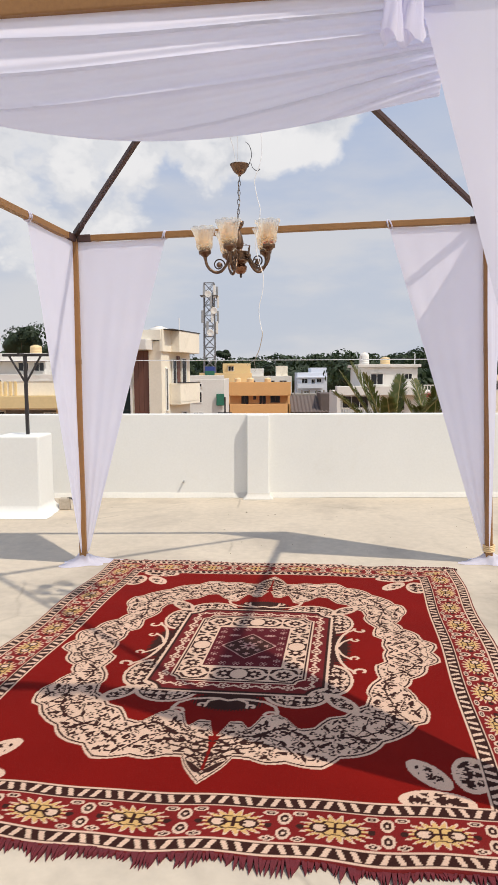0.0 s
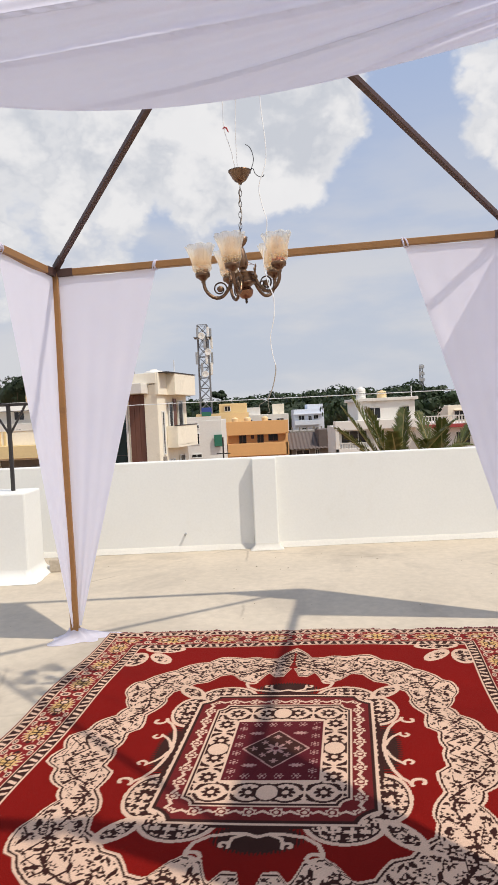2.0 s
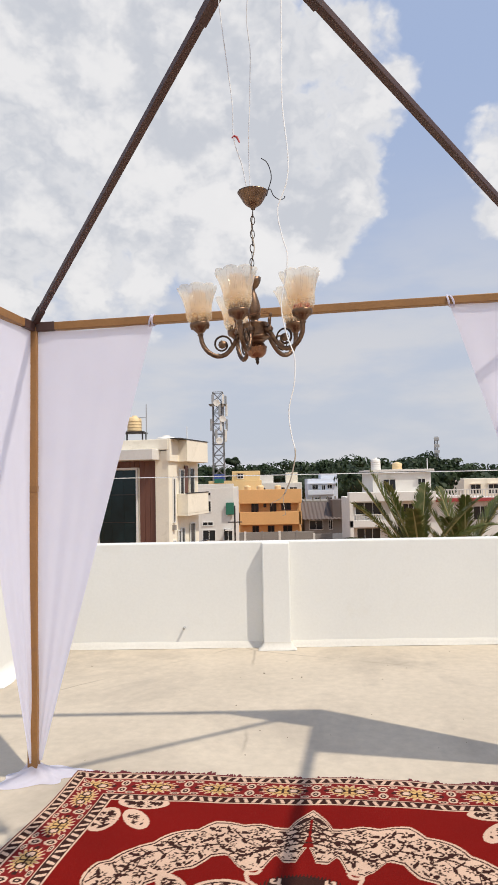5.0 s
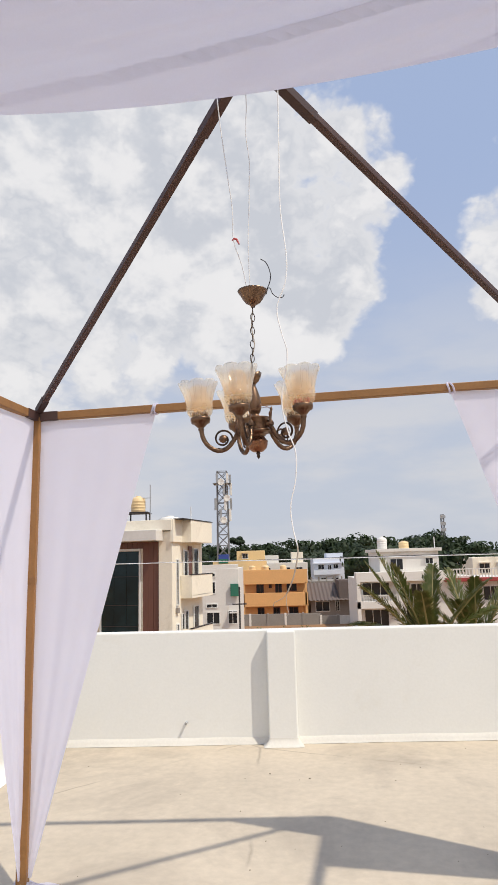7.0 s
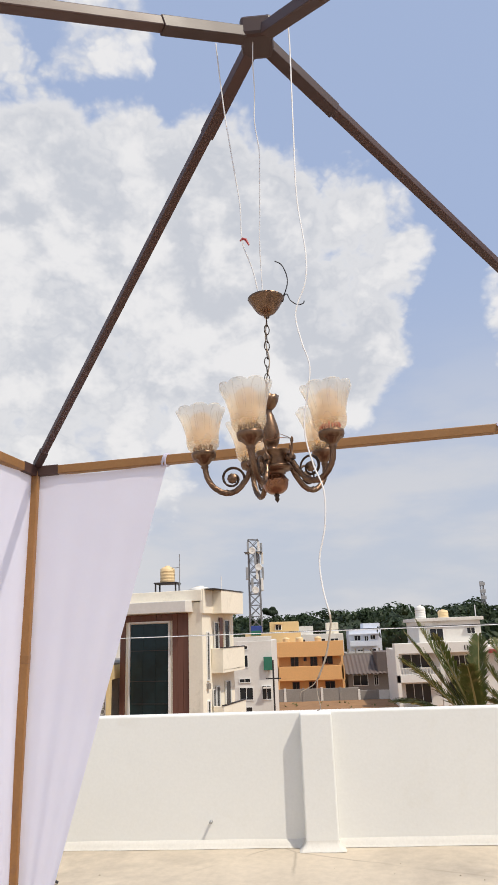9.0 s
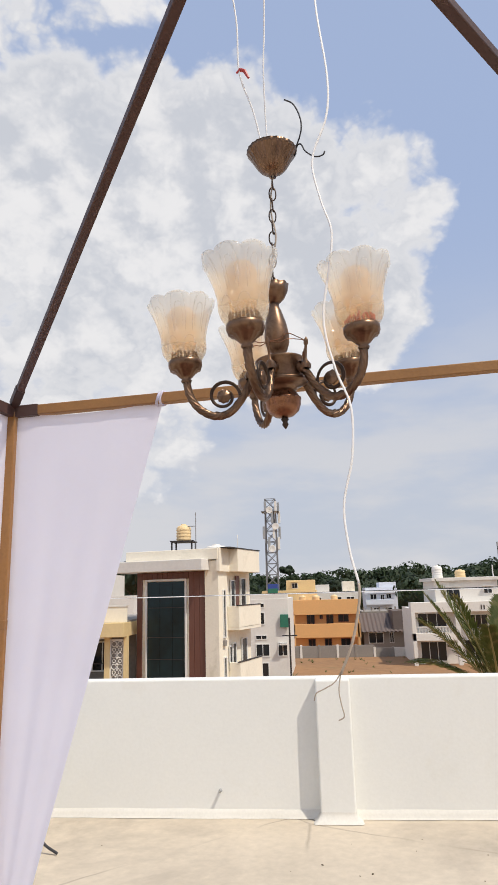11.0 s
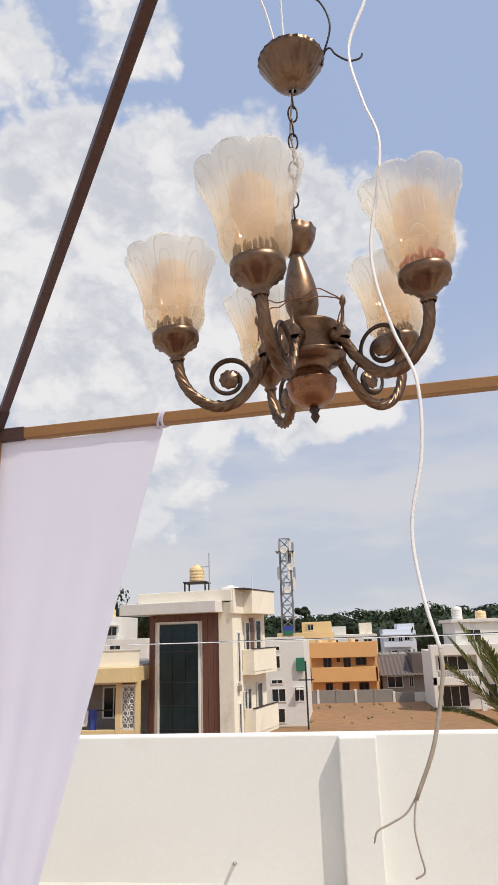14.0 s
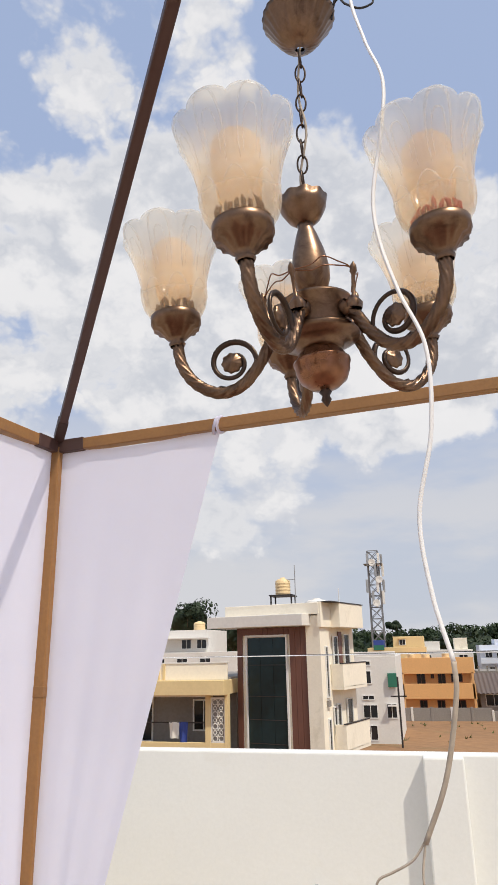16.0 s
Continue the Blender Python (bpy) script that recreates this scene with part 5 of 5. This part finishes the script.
    part("handrail", boxed((x0 - 0.1, y - 0.08, z1), (x1 + 0.1, y + 0.08, z1 + 0.1)), mat, parent)


# white flats behind the modern house
wf = house("white_flats", "plain white two-storey flats with small windows and a green net", (-5.9, 60.0, 0), "white")
block(wf, (-1.5, 0, GROUND - 0.3), (3.0, 10, 1.0), M_BWHITE)
block(wf, (-1.5, 0.05, 1.0), (3.0, 0.25, 1.35), M_BWHITE, name="parapet")
for x0, x1, z0, z1 in ((0.25, 0.95, 0.35, 0.6), (0.25, 0.95, -1.05, -0.15), (0.25, 1.1, -2.25, -2.0), (0.25, 1.3, -3.6, -2.7), (2.1, 2.8, -3.6, -2.6), (0.2, 1.2, -5.2, -4.2)):
    window(wf, (x0, 0, z0), (x1, 0, z1), "y", sill=False)
part("net", boxed((2.3, -0.3, -1.35), (3.0, -0.1, -0.3), 0.03), M_GREEN, wf, "green shade net")
part("shelf", boxed((2.2, -0.5, -2.75), (2.8, 0.0, -2.65)), M_BWHITE, wf)
pole = thing("utility_pole", "thin dark utility pole by the white flats", "pole", (-2.75, 58.0, GROUND))
part("pole", tube([(0, 0, 0), (0, 0, 5.0)], 0.07, 8), M_STEEL, pole)
part("arm", tube([(-0.6, 0, 3.6), (0.6, 0, 3.6)], 0.05, 6), M_STEEL, pole)
cb = house("cream_block", "small cream rooftop block with one window", (-4.9, 92.0, 0), "yellow")
block(cb, (-3.0, 0, GROUND - 0.3), (4.2, 8, 1.6), M_YELLOW)
block(cb, (0.2, 0.5, 1.6), (4.0, 6, 2.9), M_YELLOW)
window(cb, (1.0, 0.5, 1.9), (1.7, 0.5, 2.5), "y")
part("sheet", boxed((-2.2, -0.1, 1.3), (-0.9, 0.0, 1.9)), M_GREEN, cb, "green shade sheet")
block(cb, (-2.3, 1.0, 1.6), (-1.0, 4.0, 2.5), M_BLUE, name="shelter")

# orange house
oh = house("orange_house", "orange two-storey house with full-width balconies", (-3.6, 83.0, 0), "orange")
block(oh, (0.25, 1.2, GROUND - 0.3), (7.6, 9.0, 0.3), M_ORANGE)
block(oh, (0.0, 0.0, -1.15), (7.85, 0.18, 0.45), M_ORANGE, name="parapet")
block(oh, (0.05, 0.0, -3.75), (7.8, 0.18, -2.28), M_ORANGE, name="balustrade")
block(oh, (0.0, 0.0, -1.25), (7.85, 1.4, -1.1), M_ORANGE, name="slab")
block(oh, (0.0, 0.0, -3.85), (7.85, 1.4, -3.7), M_ORANGE, name="slab")
for x in (0.15, 7.6):
    block(oh, (x - 0.12, 0.0, GROUND - 0.3), (x + 0.12, 0.3, -1.1), M_ORANGE, name="post")
for x0, x1, z0, z1 in ((1.7, 2.5, -2.4, -1.3), (4.0, 4.7, -2.4, -1.3), (5.4, 6.5, -2.1, -1.35), (3.2, 3.5, -1.75, -1.35), (1.8, 2.5, -5.4, -4.1), (3.7, 4.4, -5.4, -4.1), (5.6, 6.6, -5.2, -4.1)):
    window(oh, (x0, 1.2, z0), (x1, 1.2, z1), "y", frame=M_CLAD, sill=False)
for x, r, mt in ((1.2, 0.4, M_TANKY), (2.8, 0.45, M_TANKY), (5.0, 0.4, M_TANKY)):
    tank_thing((-3.6 + x, 85.0, 0.3), r, 0.65, mt, "squat yellow water tank on the orange roof")

# low compound wall and shed
cw = thing("compound_wall", "grey cement-block compound wall round the bare plot", "wall", (0, 77.2, 0))
for k in range(9):
    xa = -4.5 + 1.95 * k
    part("panel", boxed((xa, 0, GROUND - 0.3), (xa + 1.93, 0.2, -4.28 if k < 5 else -4.6), 0.02), M_GREY if k < 4 else M_BWHITE if k == 6 else M_GREY, cw)
    part("pier", boxed((xa - 0.12, -0.06, GROUND - 0.3), (xa + 0.12, 0.26, -4.2 if k < 5 else -4.5), 0.02), M_BWHITE if k % 2 else M_GREY, cw)
sh = house("shed", "dark sheet-roofed shed with a low brick front", (4.6, 84.0, 0), "grey")
block(sh, (0, 0, GROUND - 0.3), (6.2, 7, -3.2), M_GREY)
bm = sheet(lambda u, v: Vector((-0.3 + 6.8 * u, -1.0 + 5.5 * v, -3.3 + 1.9 * v + 0.05 * math.sin(u * 90))), 180, 2)
part("roof", bm, M_ROOFTILE, sh)
block(sh, (3.4, -0.5, -3.4), (6.4, 4.5, -1.0), M_ROOFTILE, name="side_roof")
for x0, x1 in ((0.6, 2.2), (3.0, 3.4)):
    window(sh, (x0, 0, -4.6), (x1, 0, -3.5), "y", sill=False)

# bluish white house far behind
bh = house("blue_white_house", "bluish white three-storey house with a stair block", (6.8, 112.0, 0), "bluewhite")
block(bh, (0, 0, GROUND - 0.3), (5.0, 8, 1.65), M_BLUEWHITE)
block(bh, (2.3, 1.0, 1.65), (5.0, 6, 2.45), M_BLUEWHITE)
block(bh, (-0.2, -0.8, 0.75), (4.9, 0.1, 0.95), M_BLUEWHITE, name="hood")
block(bh, (0.0, -0.9, -1.0), (4.2, 0.0, -0.2), M_BLUEWHITE, name="balcony")
for x0, x1, z0, z1 in ((0.8, 1.7, -0.1, 0.6), (2.4, 2.9, -0.9, 0.5), (3.3, 4.0, 0.0, 0.6), (1.2, 2.0, -2.4, -1.5), (3.0, 4.0, -2.4, -1.5)):
    window(bh, (x0, 0, z0), (x1, 0, z1), "y", sill=False)
gh = house("cement_house", "half-finished bare cement house with open bays", (5.4, 100.0, 0), "grey")
block(gh, (0, 0, GROUND - 0.3), (6.0, 8, -1.6), M_GREY)
for k in range(6):
    part("column_stub", boxed((0.2 + 1.1 * k, 0.2, -1.6), (0.4 + 1.1 * k, 0.4, -1.0)), M_GREY, gh)
window(gh, (0.8, 0, -3.4), (2.0, 0, -2.3), "y", sill=False)
window(gh, (3.4, 0, -3.4), (4.6, 0, -2.3), "y", sill=False)

# white house with rooftop tanks beside the palm
wh = house("white_house", "white two-storey house with balcony, railings and rooftop tanks", (8.2, 68.0, 0), "white")
block(wh, (2.6, 1.5, -0.4), (8.5, 9.0, 2.1), M_BWHITE)
block(wh, (2.3, 1.2, 2.1), (8.8, 9.3, 2.42), M_BWHITE, name="roof_slab")
block(wh, (0.2, 1.5, GROUND - 0.3), (11.8, 9.0, -0.4), M_BWHITE)
block(wh, (0.0, 0.0, -0.75), (8.6, 1.6, 0.18), M_BWHITE, name="balcony")
block(wh, (0.0, 0.0, -3.3), (4.2, 1.6, -2.6), M_BWHITE, name="balcony")
block(wh, (0.0, 0.0, GROUND - 0.3), (0.35, 0.35, -0.7), M_BWHITE, name="post")
block(wh, (4.0, 0.0, GROUND - 0.3), (4.4, 0.35, -0.7), M_BWHITE, name="post")
rail_row(wh, 0.4, 3.9, 0.1, -2.6, -2.1, M_BWHITE, 14)
for x0, x1, z0, z1 in ((3.7, 4.9, 0.35, 1.4), (7.2, 7.9, 0.9, 1.4)):
    window(wh, (x0, 1.5, z0), (x1, 1.5, z1), "y")
for x0, x1, z0, z1 in ((0.8, 3.4, -2.2, -0.9), (5.6, 7.2, -2.3, -1.1), (0.9, 3.2, -5.2, -3.5), (5.0, 7.4, -5.0, -3.4)):
    window(wh, (x0, 1.5, z0), (x1, 1.5, z1), "y", mull=2, sill=False)
part("plaque", boxed((6.4, -0.03, -0.55), (6.5, 0.0, -0.15)), M_STEEL, wh)
part("plaque", boxed((6.65, -0.03, -0.55), (6.75, 0.0, -0.15)), M_STEEL, wh)
tank_thing((8.2 + 3.2, 71.0, 2.42), 0.5, 1.2, M_TANKW, "white and yellow plastic water tank on the roof")
tank_thing((8.2 + 5.5, 71.5, 2.42), 0.5, 0.75, M_TANKY, "squat orange plastic water tank on the roof")
rp = thing("roof_pipe", "thin steel pipe standing on the white roof", "pipe", (8.2 + 8.3, 70, 2.42))
part("pipe", tube([(0, 0, 0), (0, 0, 1.1)], 0.05, 6), M_WIRE, rp)
rh = house("red_trim_house", "white house with a red-trimmed balcony and railings", (17.3, 69.0, 0), "white")
block(rh, (0, 0.6, GROUND - 0.3), (6.5, 8, -0.6), M_BWHITE)
block(rh, (-0.2, -0.3, -0.95), (6.8, 0.7, -0.6), material("red_paint", (0.36, 0.05, 0.05), 0.6), name="trim")
rail_row(rh, 0.0, 6.5, -0.1, -0.6, 0.2, M_BWHITE, 22)
window(rh, (0.8, 0.6, -2.8), (2.2, 0.6, -1.5), "y", sill=False)
window(rh, (3.6, 0.6, -2.8), (5.0, 0.6, -1.5), "y", sill=False)
fh = house("far_house", "far cream house with a flat roof", (29.0, 100.0, 0), "cream")
block(fh, (0, 0, GROUND - 0.3), (9.0, 9, 1.2), M_CREAM)
for k in range(3):
    window(fh, (1.0 + 2.6 * k, 0, -1.0), (2.4 + 2.6 * k, 0, 0.3), "y")
# white house far on the west side
lw = house("white_house", "white flat-roofed house behind the yellow house", (-33.6, 92.0, 0), "white")
block(lw, (-12, 0, GROUND - 0.3), (4.4, 9, 4.4), M_BWHITE)
block(lw, (-14, -2, GROUND - 0.3), (9.0, 2.0, 1.5), M_BWHITE)
block(lw, (-12.5, -1.5, 3.2), (4.9, 0.1, 3.4), M_BWHITE, name="hood")
for x in (-9.5, -6.5, -3.5, 0.7, 2.9):
    window(lw, (x, 0, 2.0), (x + 1.3, 0, 3.1), "y", sill=False)
for k in range(6):
    window(lw, (-12.0 + 3.2 * k, -2, -0.6), (-10.6 + 3.2 * k, -2, 0.7), "y", sill=False)
tank_thing((-31.4, 95.0, 4.4), 0.8, 1.2, M_TANKY, "yellow plastic water tank on the far white roof")
tank_thing((-38.0, 95.0, 4.4), 0.7, 1.2, M_TANKW, "white plastic water tank on the far white roof")
rt = house("small_roofs", "row of small pale rooftops with clutter", (0.5, 105.0, 0), "white")
block(rt, (-5.5, 0, GROUND - 0.3), (5.0, 8, 1.1), M_BWHITE)
block(rt, (-2.5, 1.0, 1.1), (0.6, 5.0, 2.3), M_BWHITE, name="hut")
block(rt, (2.6, 1.0, 1.1), (4.4, 5.0, 2.7), M_CREAM, name="hut")
for x0 in (-4.6, -1.8, 1.2, 3.1):
    window(rt, (x0, 0, -0.6), (x0 + 1.1, 0, 0.4), "y", sill=False)

# ---- mast ----
def lattice(parent, w, z0, z1, steps, leg, brace, mat, taper=1.0):
    def corner(sx, sy, z):
        k = (1 + (taper - 1) * (z - z0) / (z1 - z0)) * w / 2
        return Vector((sx * k, sy * k, z))
    cs = ((-1, -1), (1, -1), (1, 1), (-1, 1))
    for sx, sy in cs:
        part("leg", bar(corner(sx, sy, z0), corner(sx, sy, z1), leg), mat, parent)
    for i in range(steps):
        za, zb = z0 + (z1 - z0) * i / steps, z0 + (z1 - z0) * (i + 1) / steps
        for k in range(4):
            a, b = cs[k], cs[(k + 1) % 4]
            for p, q in ((corner(*a, za), corner(*b, zb)), (corner(*b, za), corner(*a, zb)), (corner(*a, zb), corner(*b, zb))):
                part("brace", bar(p, q, brace, bevel=0), mat, parent)


M_MAST = material("weathered_mast_steel", (0.20, 0.20, 0.21), 0.6, metal=0.3, vary=0.2)
mast = thing("telecom_mast", "grey lattice telecom mast carrying panel antennas and dishes", "mast", (-7.0, 100.0, GROUND))
lattice(mast, 1.8, 0, 20.3, 13, 0.15, 0.085, M_MAST, 0.8)
rng = random.Random(8)
for z in (19.2, 17.8, 15.6, 14.0):
    for k in range(3):
        a = radians(200 + 75 * k + 30 * (z % 3))
        x, y = 1.25 * math.cos(a), 1.25 * math.sin(a)
        p = part("antenna_panel", boxed((x - 0.17, y - 0.09, z - 1.1), (x + 0.17, y + 0.09, z + 0.7), 0.04), M_TANKW if k % 2 else M_GALV, mast)
        part("bracket", bar((x, y, z), (x * 0.55, y * 0.55, z), 0.06), M_MAST, p)
for x, z in ((-0.1, 18.6), (0.75, 16.2), (0.2, 13.0)):
    part("dish", lathe([(0.02, 0.0), (0.25, 0.03), (0.46, 0.13), (0.50, 0.20), (0.46, 0.20), (0.0, 0.10)], 24), M_TANKW, mast, smooth=True).matrix_basis = pose(x, -1.15, z, 90, 0, 0)
part("platform", boxed((-1.3, -1.3, 18.4), (1.3, 1.3, 18.46)), M_MAST, mast)
m2 = thing("telecom_mast", "slender lattice telecom mast far beyond the trees", "mast", (52.0, 205.0, GROUND))
lattice(m2, 1.0, 0, 19.2, 12, 0.12, 0.07, M_MAST, 0.8)
for z in (18.5, 16.4, 14.6):
    part("antenna_panel", boxed((-0.8, -0.8, z - 0.5), (0.8, -0.6, z + 0.5), 0.05), M_GALV, m2)

# ---- trees ----
def crown(bm, rng, c, rx, rz, n, size):
    """Leaf clumps over and inside an uneven crown."""
    c = Vector(c)
    lobes = [(Vector((rng.gauss(0, 0.55) * rx, rng.gauss(0, 0.4) * rx, rng.uniform(-0.3, 0.5) * rz)), rng.uniform(0.35, 0.7)) for _ in range(7)]
    for _ in range(n):
        o, k = rng.choice(lobes)
        d = Vector((rng.gauss(0, 1), rng.gauss(0, 1), rng.gauss(0, 1) * 0.9 + 0.3)).normalized()
        p = c + o + Vector((d.x * rx * k, d.y * rx * k, d.z * rz * k)) * rng.uniform(0.75, 1.05)
        u = Vector((rng.gauss(0, 1), rng.gauss(0, 1), rng.gauss(0, 0.6))).normalized()
        w = (d.cross(u)).normalized() if abs(d.dot(u)) < 0.98 else Vector((0, 0, 1))
        s = size * rng.uniform(0.6, 1.4)
        q = w.cross(d).normalized()
        q = (q + d * rng.uniform(-0.7, 0.7)).normalized()
        bm.faces.new([bm.verts.new(v) for v in (p - w * s, p - q * s * 0.6, p + w * s, p + q * s * 0.7)])


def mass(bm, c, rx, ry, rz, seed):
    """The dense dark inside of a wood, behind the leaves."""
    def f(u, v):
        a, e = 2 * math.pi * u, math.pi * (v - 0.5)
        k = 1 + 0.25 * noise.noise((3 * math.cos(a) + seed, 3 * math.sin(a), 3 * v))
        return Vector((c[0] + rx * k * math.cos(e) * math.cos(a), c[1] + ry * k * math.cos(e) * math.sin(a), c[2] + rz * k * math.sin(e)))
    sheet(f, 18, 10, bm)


def skyline(x):
    """The height of the tree tops along the far wood."""
    h = 6.6 + 1.6 * math.exp(-((x - 24) / 12) ** 2) + 2.0 * math.exp(-((x - 49) / 9) ** 2) - 2.4 * math.exp(-((x - 37) / 3.0) ** 2) - 2.4 * math.exp(-((x - 68) / 9) ** 2)
    h += 4.0 * math.exp(-((x + 62) / 26) ** 2) + 0.8 * math.sin(x * 0.8) + 0.5 * math.sin(x * 2.1 + 1)
    return h


rng = random.Random(21)
woods, dark = bmesh.new(), bmesh.new()
x = -130.0
while x < 120:
    h = skyline(x)
    y = rng.uniform(198, 222)
    r = rng.uniform(4.0, 6.5)
    crown(woods, rng, (x, y, h - 3.4), r, 3.4, 420, 0.55)
    crown(woods, rng, (x + rng.uniform(-3, 3), y - 8, h - 7.5), r, 3.6, 260, 0.6)
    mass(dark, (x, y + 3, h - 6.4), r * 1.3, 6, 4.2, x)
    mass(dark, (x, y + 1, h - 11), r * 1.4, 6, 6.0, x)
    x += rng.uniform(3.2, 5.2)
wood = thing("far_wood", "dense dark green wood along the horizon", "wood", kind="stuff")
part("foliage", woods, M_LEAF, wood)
# hulls behind the leaves: the wood's inner shade as a darker leaf colour
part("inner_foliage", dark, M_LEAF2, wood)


def tree(at, h, r, seed, label, mat=M_LEAF):
    t = thing("tree", label, "tree", at)
    rg = random.Random(seed)
    part("trunk", tube(bend([(0, 0, 0), (0.1, 0, h * 0.3), (0.0, 0.1, h * 0.6), (0.1, 0, h * 0.9)], 4), [0.25 - 0.018 * k for k in range(13)], 8), M_BARK, t, smooth=True)
    for k in range(5):
        a = 1.26 * k
        part("limb", tube([(0.03, 0, h * 0.5), (0.4 * r * math.cos(a), 0.4 * r * math.sin(a), h * 0.7), (0.75 * r * math.cos(a), 0.75 * r * math.sin(a), h * 0.85)], [0.12, 0.08, 0.03], 6), M_BARK, t)
    bm = bmesh.new()
    crown(bm, rg, (0, 0, h * 0.85), r, r * 0.75, 1300, 0.34)
    mass(bm, (0, 0, h * 0.82), r * 0.62, r * 0.62, r * 0.5, seed)
    part("crown", bm, mat, t)
    return t


tree((13.5, 90, GROUND), 7.2, 3.6, 1, "broad green tree between the white houses")
tree((8.0, 130, GROUND), 6.8, 4.0, 2, "dark green tree behind the cement house", M_LEAF2)
tree((-33.0, 120, GROUND), 12.0, 4.5, 3, "tall dark green tree above the far roofs", M_LEAF2)
tree((-44.0, 125, GROUND), 15.0, 5.0, 4, "tall dark green tree above the far roofs", M_LEAF2)
tree((-21.0, 110, GROUND), 10.4, 4.0, 9, "dark green tree beside the white house", M_LEAF2)
tree((20.0, 85, GROUND), 6.8, 3.4, 5, "green tree behind the white house")
tree((2.0, 140, GROUND), 8.4, 3.2, 6, "dark tree rising over the roofs", M_LEAF2)
tree((-10.0, 210, GROUND), 15.5, 2.0, 7, "slim dark tree standing above the wood", M_LEAF2)


# ---- coconut palm ----
def frond(length, lift, droop, seed):
    """A palm frond: a bowed rib with leaflets hanging from both sides."""
    rg = random.Random(seed)
    pts = []
    n = 40
    for i in range(n + 1):
        t = i / n
        pts.append(Vector((length * t * math.cos(lift) * (1 - 0.12 * t), 0.0, length * (t * math.sin(lift) - droop * t * t))))
    rib = tube(pts, [0.030 * (1 - 0.85 * i / n) + 0.003 for i in range(n + 1)], 6)
    leaf = bmesh.new()
    for i in range(5, n):
        d = (pts[min(i + 1, n)] - pts[i - 1]).normalized()
        up = Vector((0, 1, 0)).cross(d).normalized()
        for s in (-1, 1):
            for sub in range(2):
                t = (i + 0.5 * sub) / n
                L = length * 0.26 * math.sin(math.pi * min(1, 0.16 + 0.82 * t)) ** 0.7 * rg.uniform(0.8, 1.1)
                o = pts[i].lerp(pts[min(i + 1, n)], 0.5 * sub)
                w = (d * 1.35 + Vector((0, s, 0)) * 0.62 - up * (0.15 + rg.uniform(0, 0.35))).normalized()
                mid = o + w * L * 0.5
                tip = o + w * L - Vector((0, 0, 0.25 * L))
                wd = d * 0.027
                f = 0.010 * up
                a = [leaf.verts.new(q) for q in (o - wd * 0.4, o + wd * 0.4, mid + wd + f, tip, mid - wd + f)]
                leaf.faces.new((a[0], a[1], a[2], a[4]))
                leaf.faces.new((a[4], a[2], a[3]))
    return rib, leaf


def palm(at, h, seed, fronds):
    t = thing("coconut_palm", "coconut palm with arching green and straw-coloured fronds", "palm tree", at)
    part("trunk", tube([(0.1 * math.sin(k), 0.05 * k, h * k / 12) for k in range(13)], [0.17 - 0.004 * k + 0.012 * (k % 2) for k in range(13)], 12), M_BARK, t, smooth=True)
    top = Vector((0.1 * math.sin(12), 0.6, h))
    for k, (az, lift, droop, length) in enumerate(fronds):
        rib, leaf = frond(length, radians(lift), droop, seed + k)
        m = Matrix.Translation(top) @ pose(0, 0, 0, 0, 0, az)
        r = part("frond_rib", rib, M_RIB, t, smooth=True)
        r.matrix_basis = m
        part("foliage", leaf, M_PALM, r)


palm((3.75, 17.4, GROUND), 4.95, 40, [(176, 56, 0.10, 2.9), (160, 64, 0.12, 3.0), (196, 46, 0.16, 2.8), (205, 66, 0.16, 2.7), (345, 54, 0.22, 2.8), (60, 74, 0.2, 2.6), (185, 32, 0.26, 2.5), (5, 40, 0.3, 2.8), (250, 62, 0.3, 2.4)])
palm((5.1, 18.4, GROUND), 4.8, 70, [(172, 62, 0.16, 2.7), (190, 48, 0.2, 2.6), (30, 55, 0.22, 2.9), (350, 62, 0.2, 2.8), (120, 70, 0.2, 2.7), (235, 55, 0.3, 2.5), (310, 45, 0.3, 2.6), (210, 40, 0.3, 2.4), (260, 68, 0.2, 2.5), (0, 30, 0.3, 2.7)])

# ---- service cables outside the parapet ----
for y, za, zb, r, mt, lb in ((8.75, 1.69, 1.70, 0.004, M_WIRE, "thin white service cable strung past the parapet"), (8.9, 1.66, 1.74, 0.004, M_BLACK, "thin black service cable strung past the parapet")):
    c = thing("service_cable", lb, "cable", (-14, y, 0))
    part("strand", tube([(28.0 * k / 30, 0, za + (zb - za) * k / 30 - 0.05 * math.sin(math.pi * k / 30) + 0.03) for k in range(31)], r, 6), mt, c)
for x in (-14.0, 14.0):
    up = thing("cable_post", "slim steel post that carries the service cables", "post", (x, 8.82, GROUND))
    part("pole", tube([(0, 0, -0.2), (0, 0, 7.4)], 0.05, 10), M_GALV, up, smooth=True)
    part("crossarm", bar((0, -0.2, 7.2), (0, 0.2, 7.2), 0.05), M_GALV, up)


def litter():
    """Grit, dry leaf scraps and pebbles on the terrace."""
    rg = random.Random(12)
    bm = bmesh.new()
    for _ in range(60):
        x, y = rg.uniform(-3.2, 3.2), rg.choice((rg.uniform(1.2, 8.0), rg.uniform(5.6, 8.1)))
        if abs(x - 0.085) < 1.45 and abs(y - 3.86) < 1.75:
            continue
        r = rg.choice((0.002, 0.003, 0.003, 0.004, 0.007))
        m = pose(x, y, r * 0.35, 0, 0, rg.uniform(0, 360)) @ Matrix.Diagonal((1.5, 1.0, 0.6, 1))
        bmesh.ops.create_icosphere(bm, subdivisions=1, radius=r, matrix=m)
    return bm


tagged(link("litter", litter(), M_BARK), "scattered grit and dry leaf scraps on the cement floor", "litter", kind="stuff")
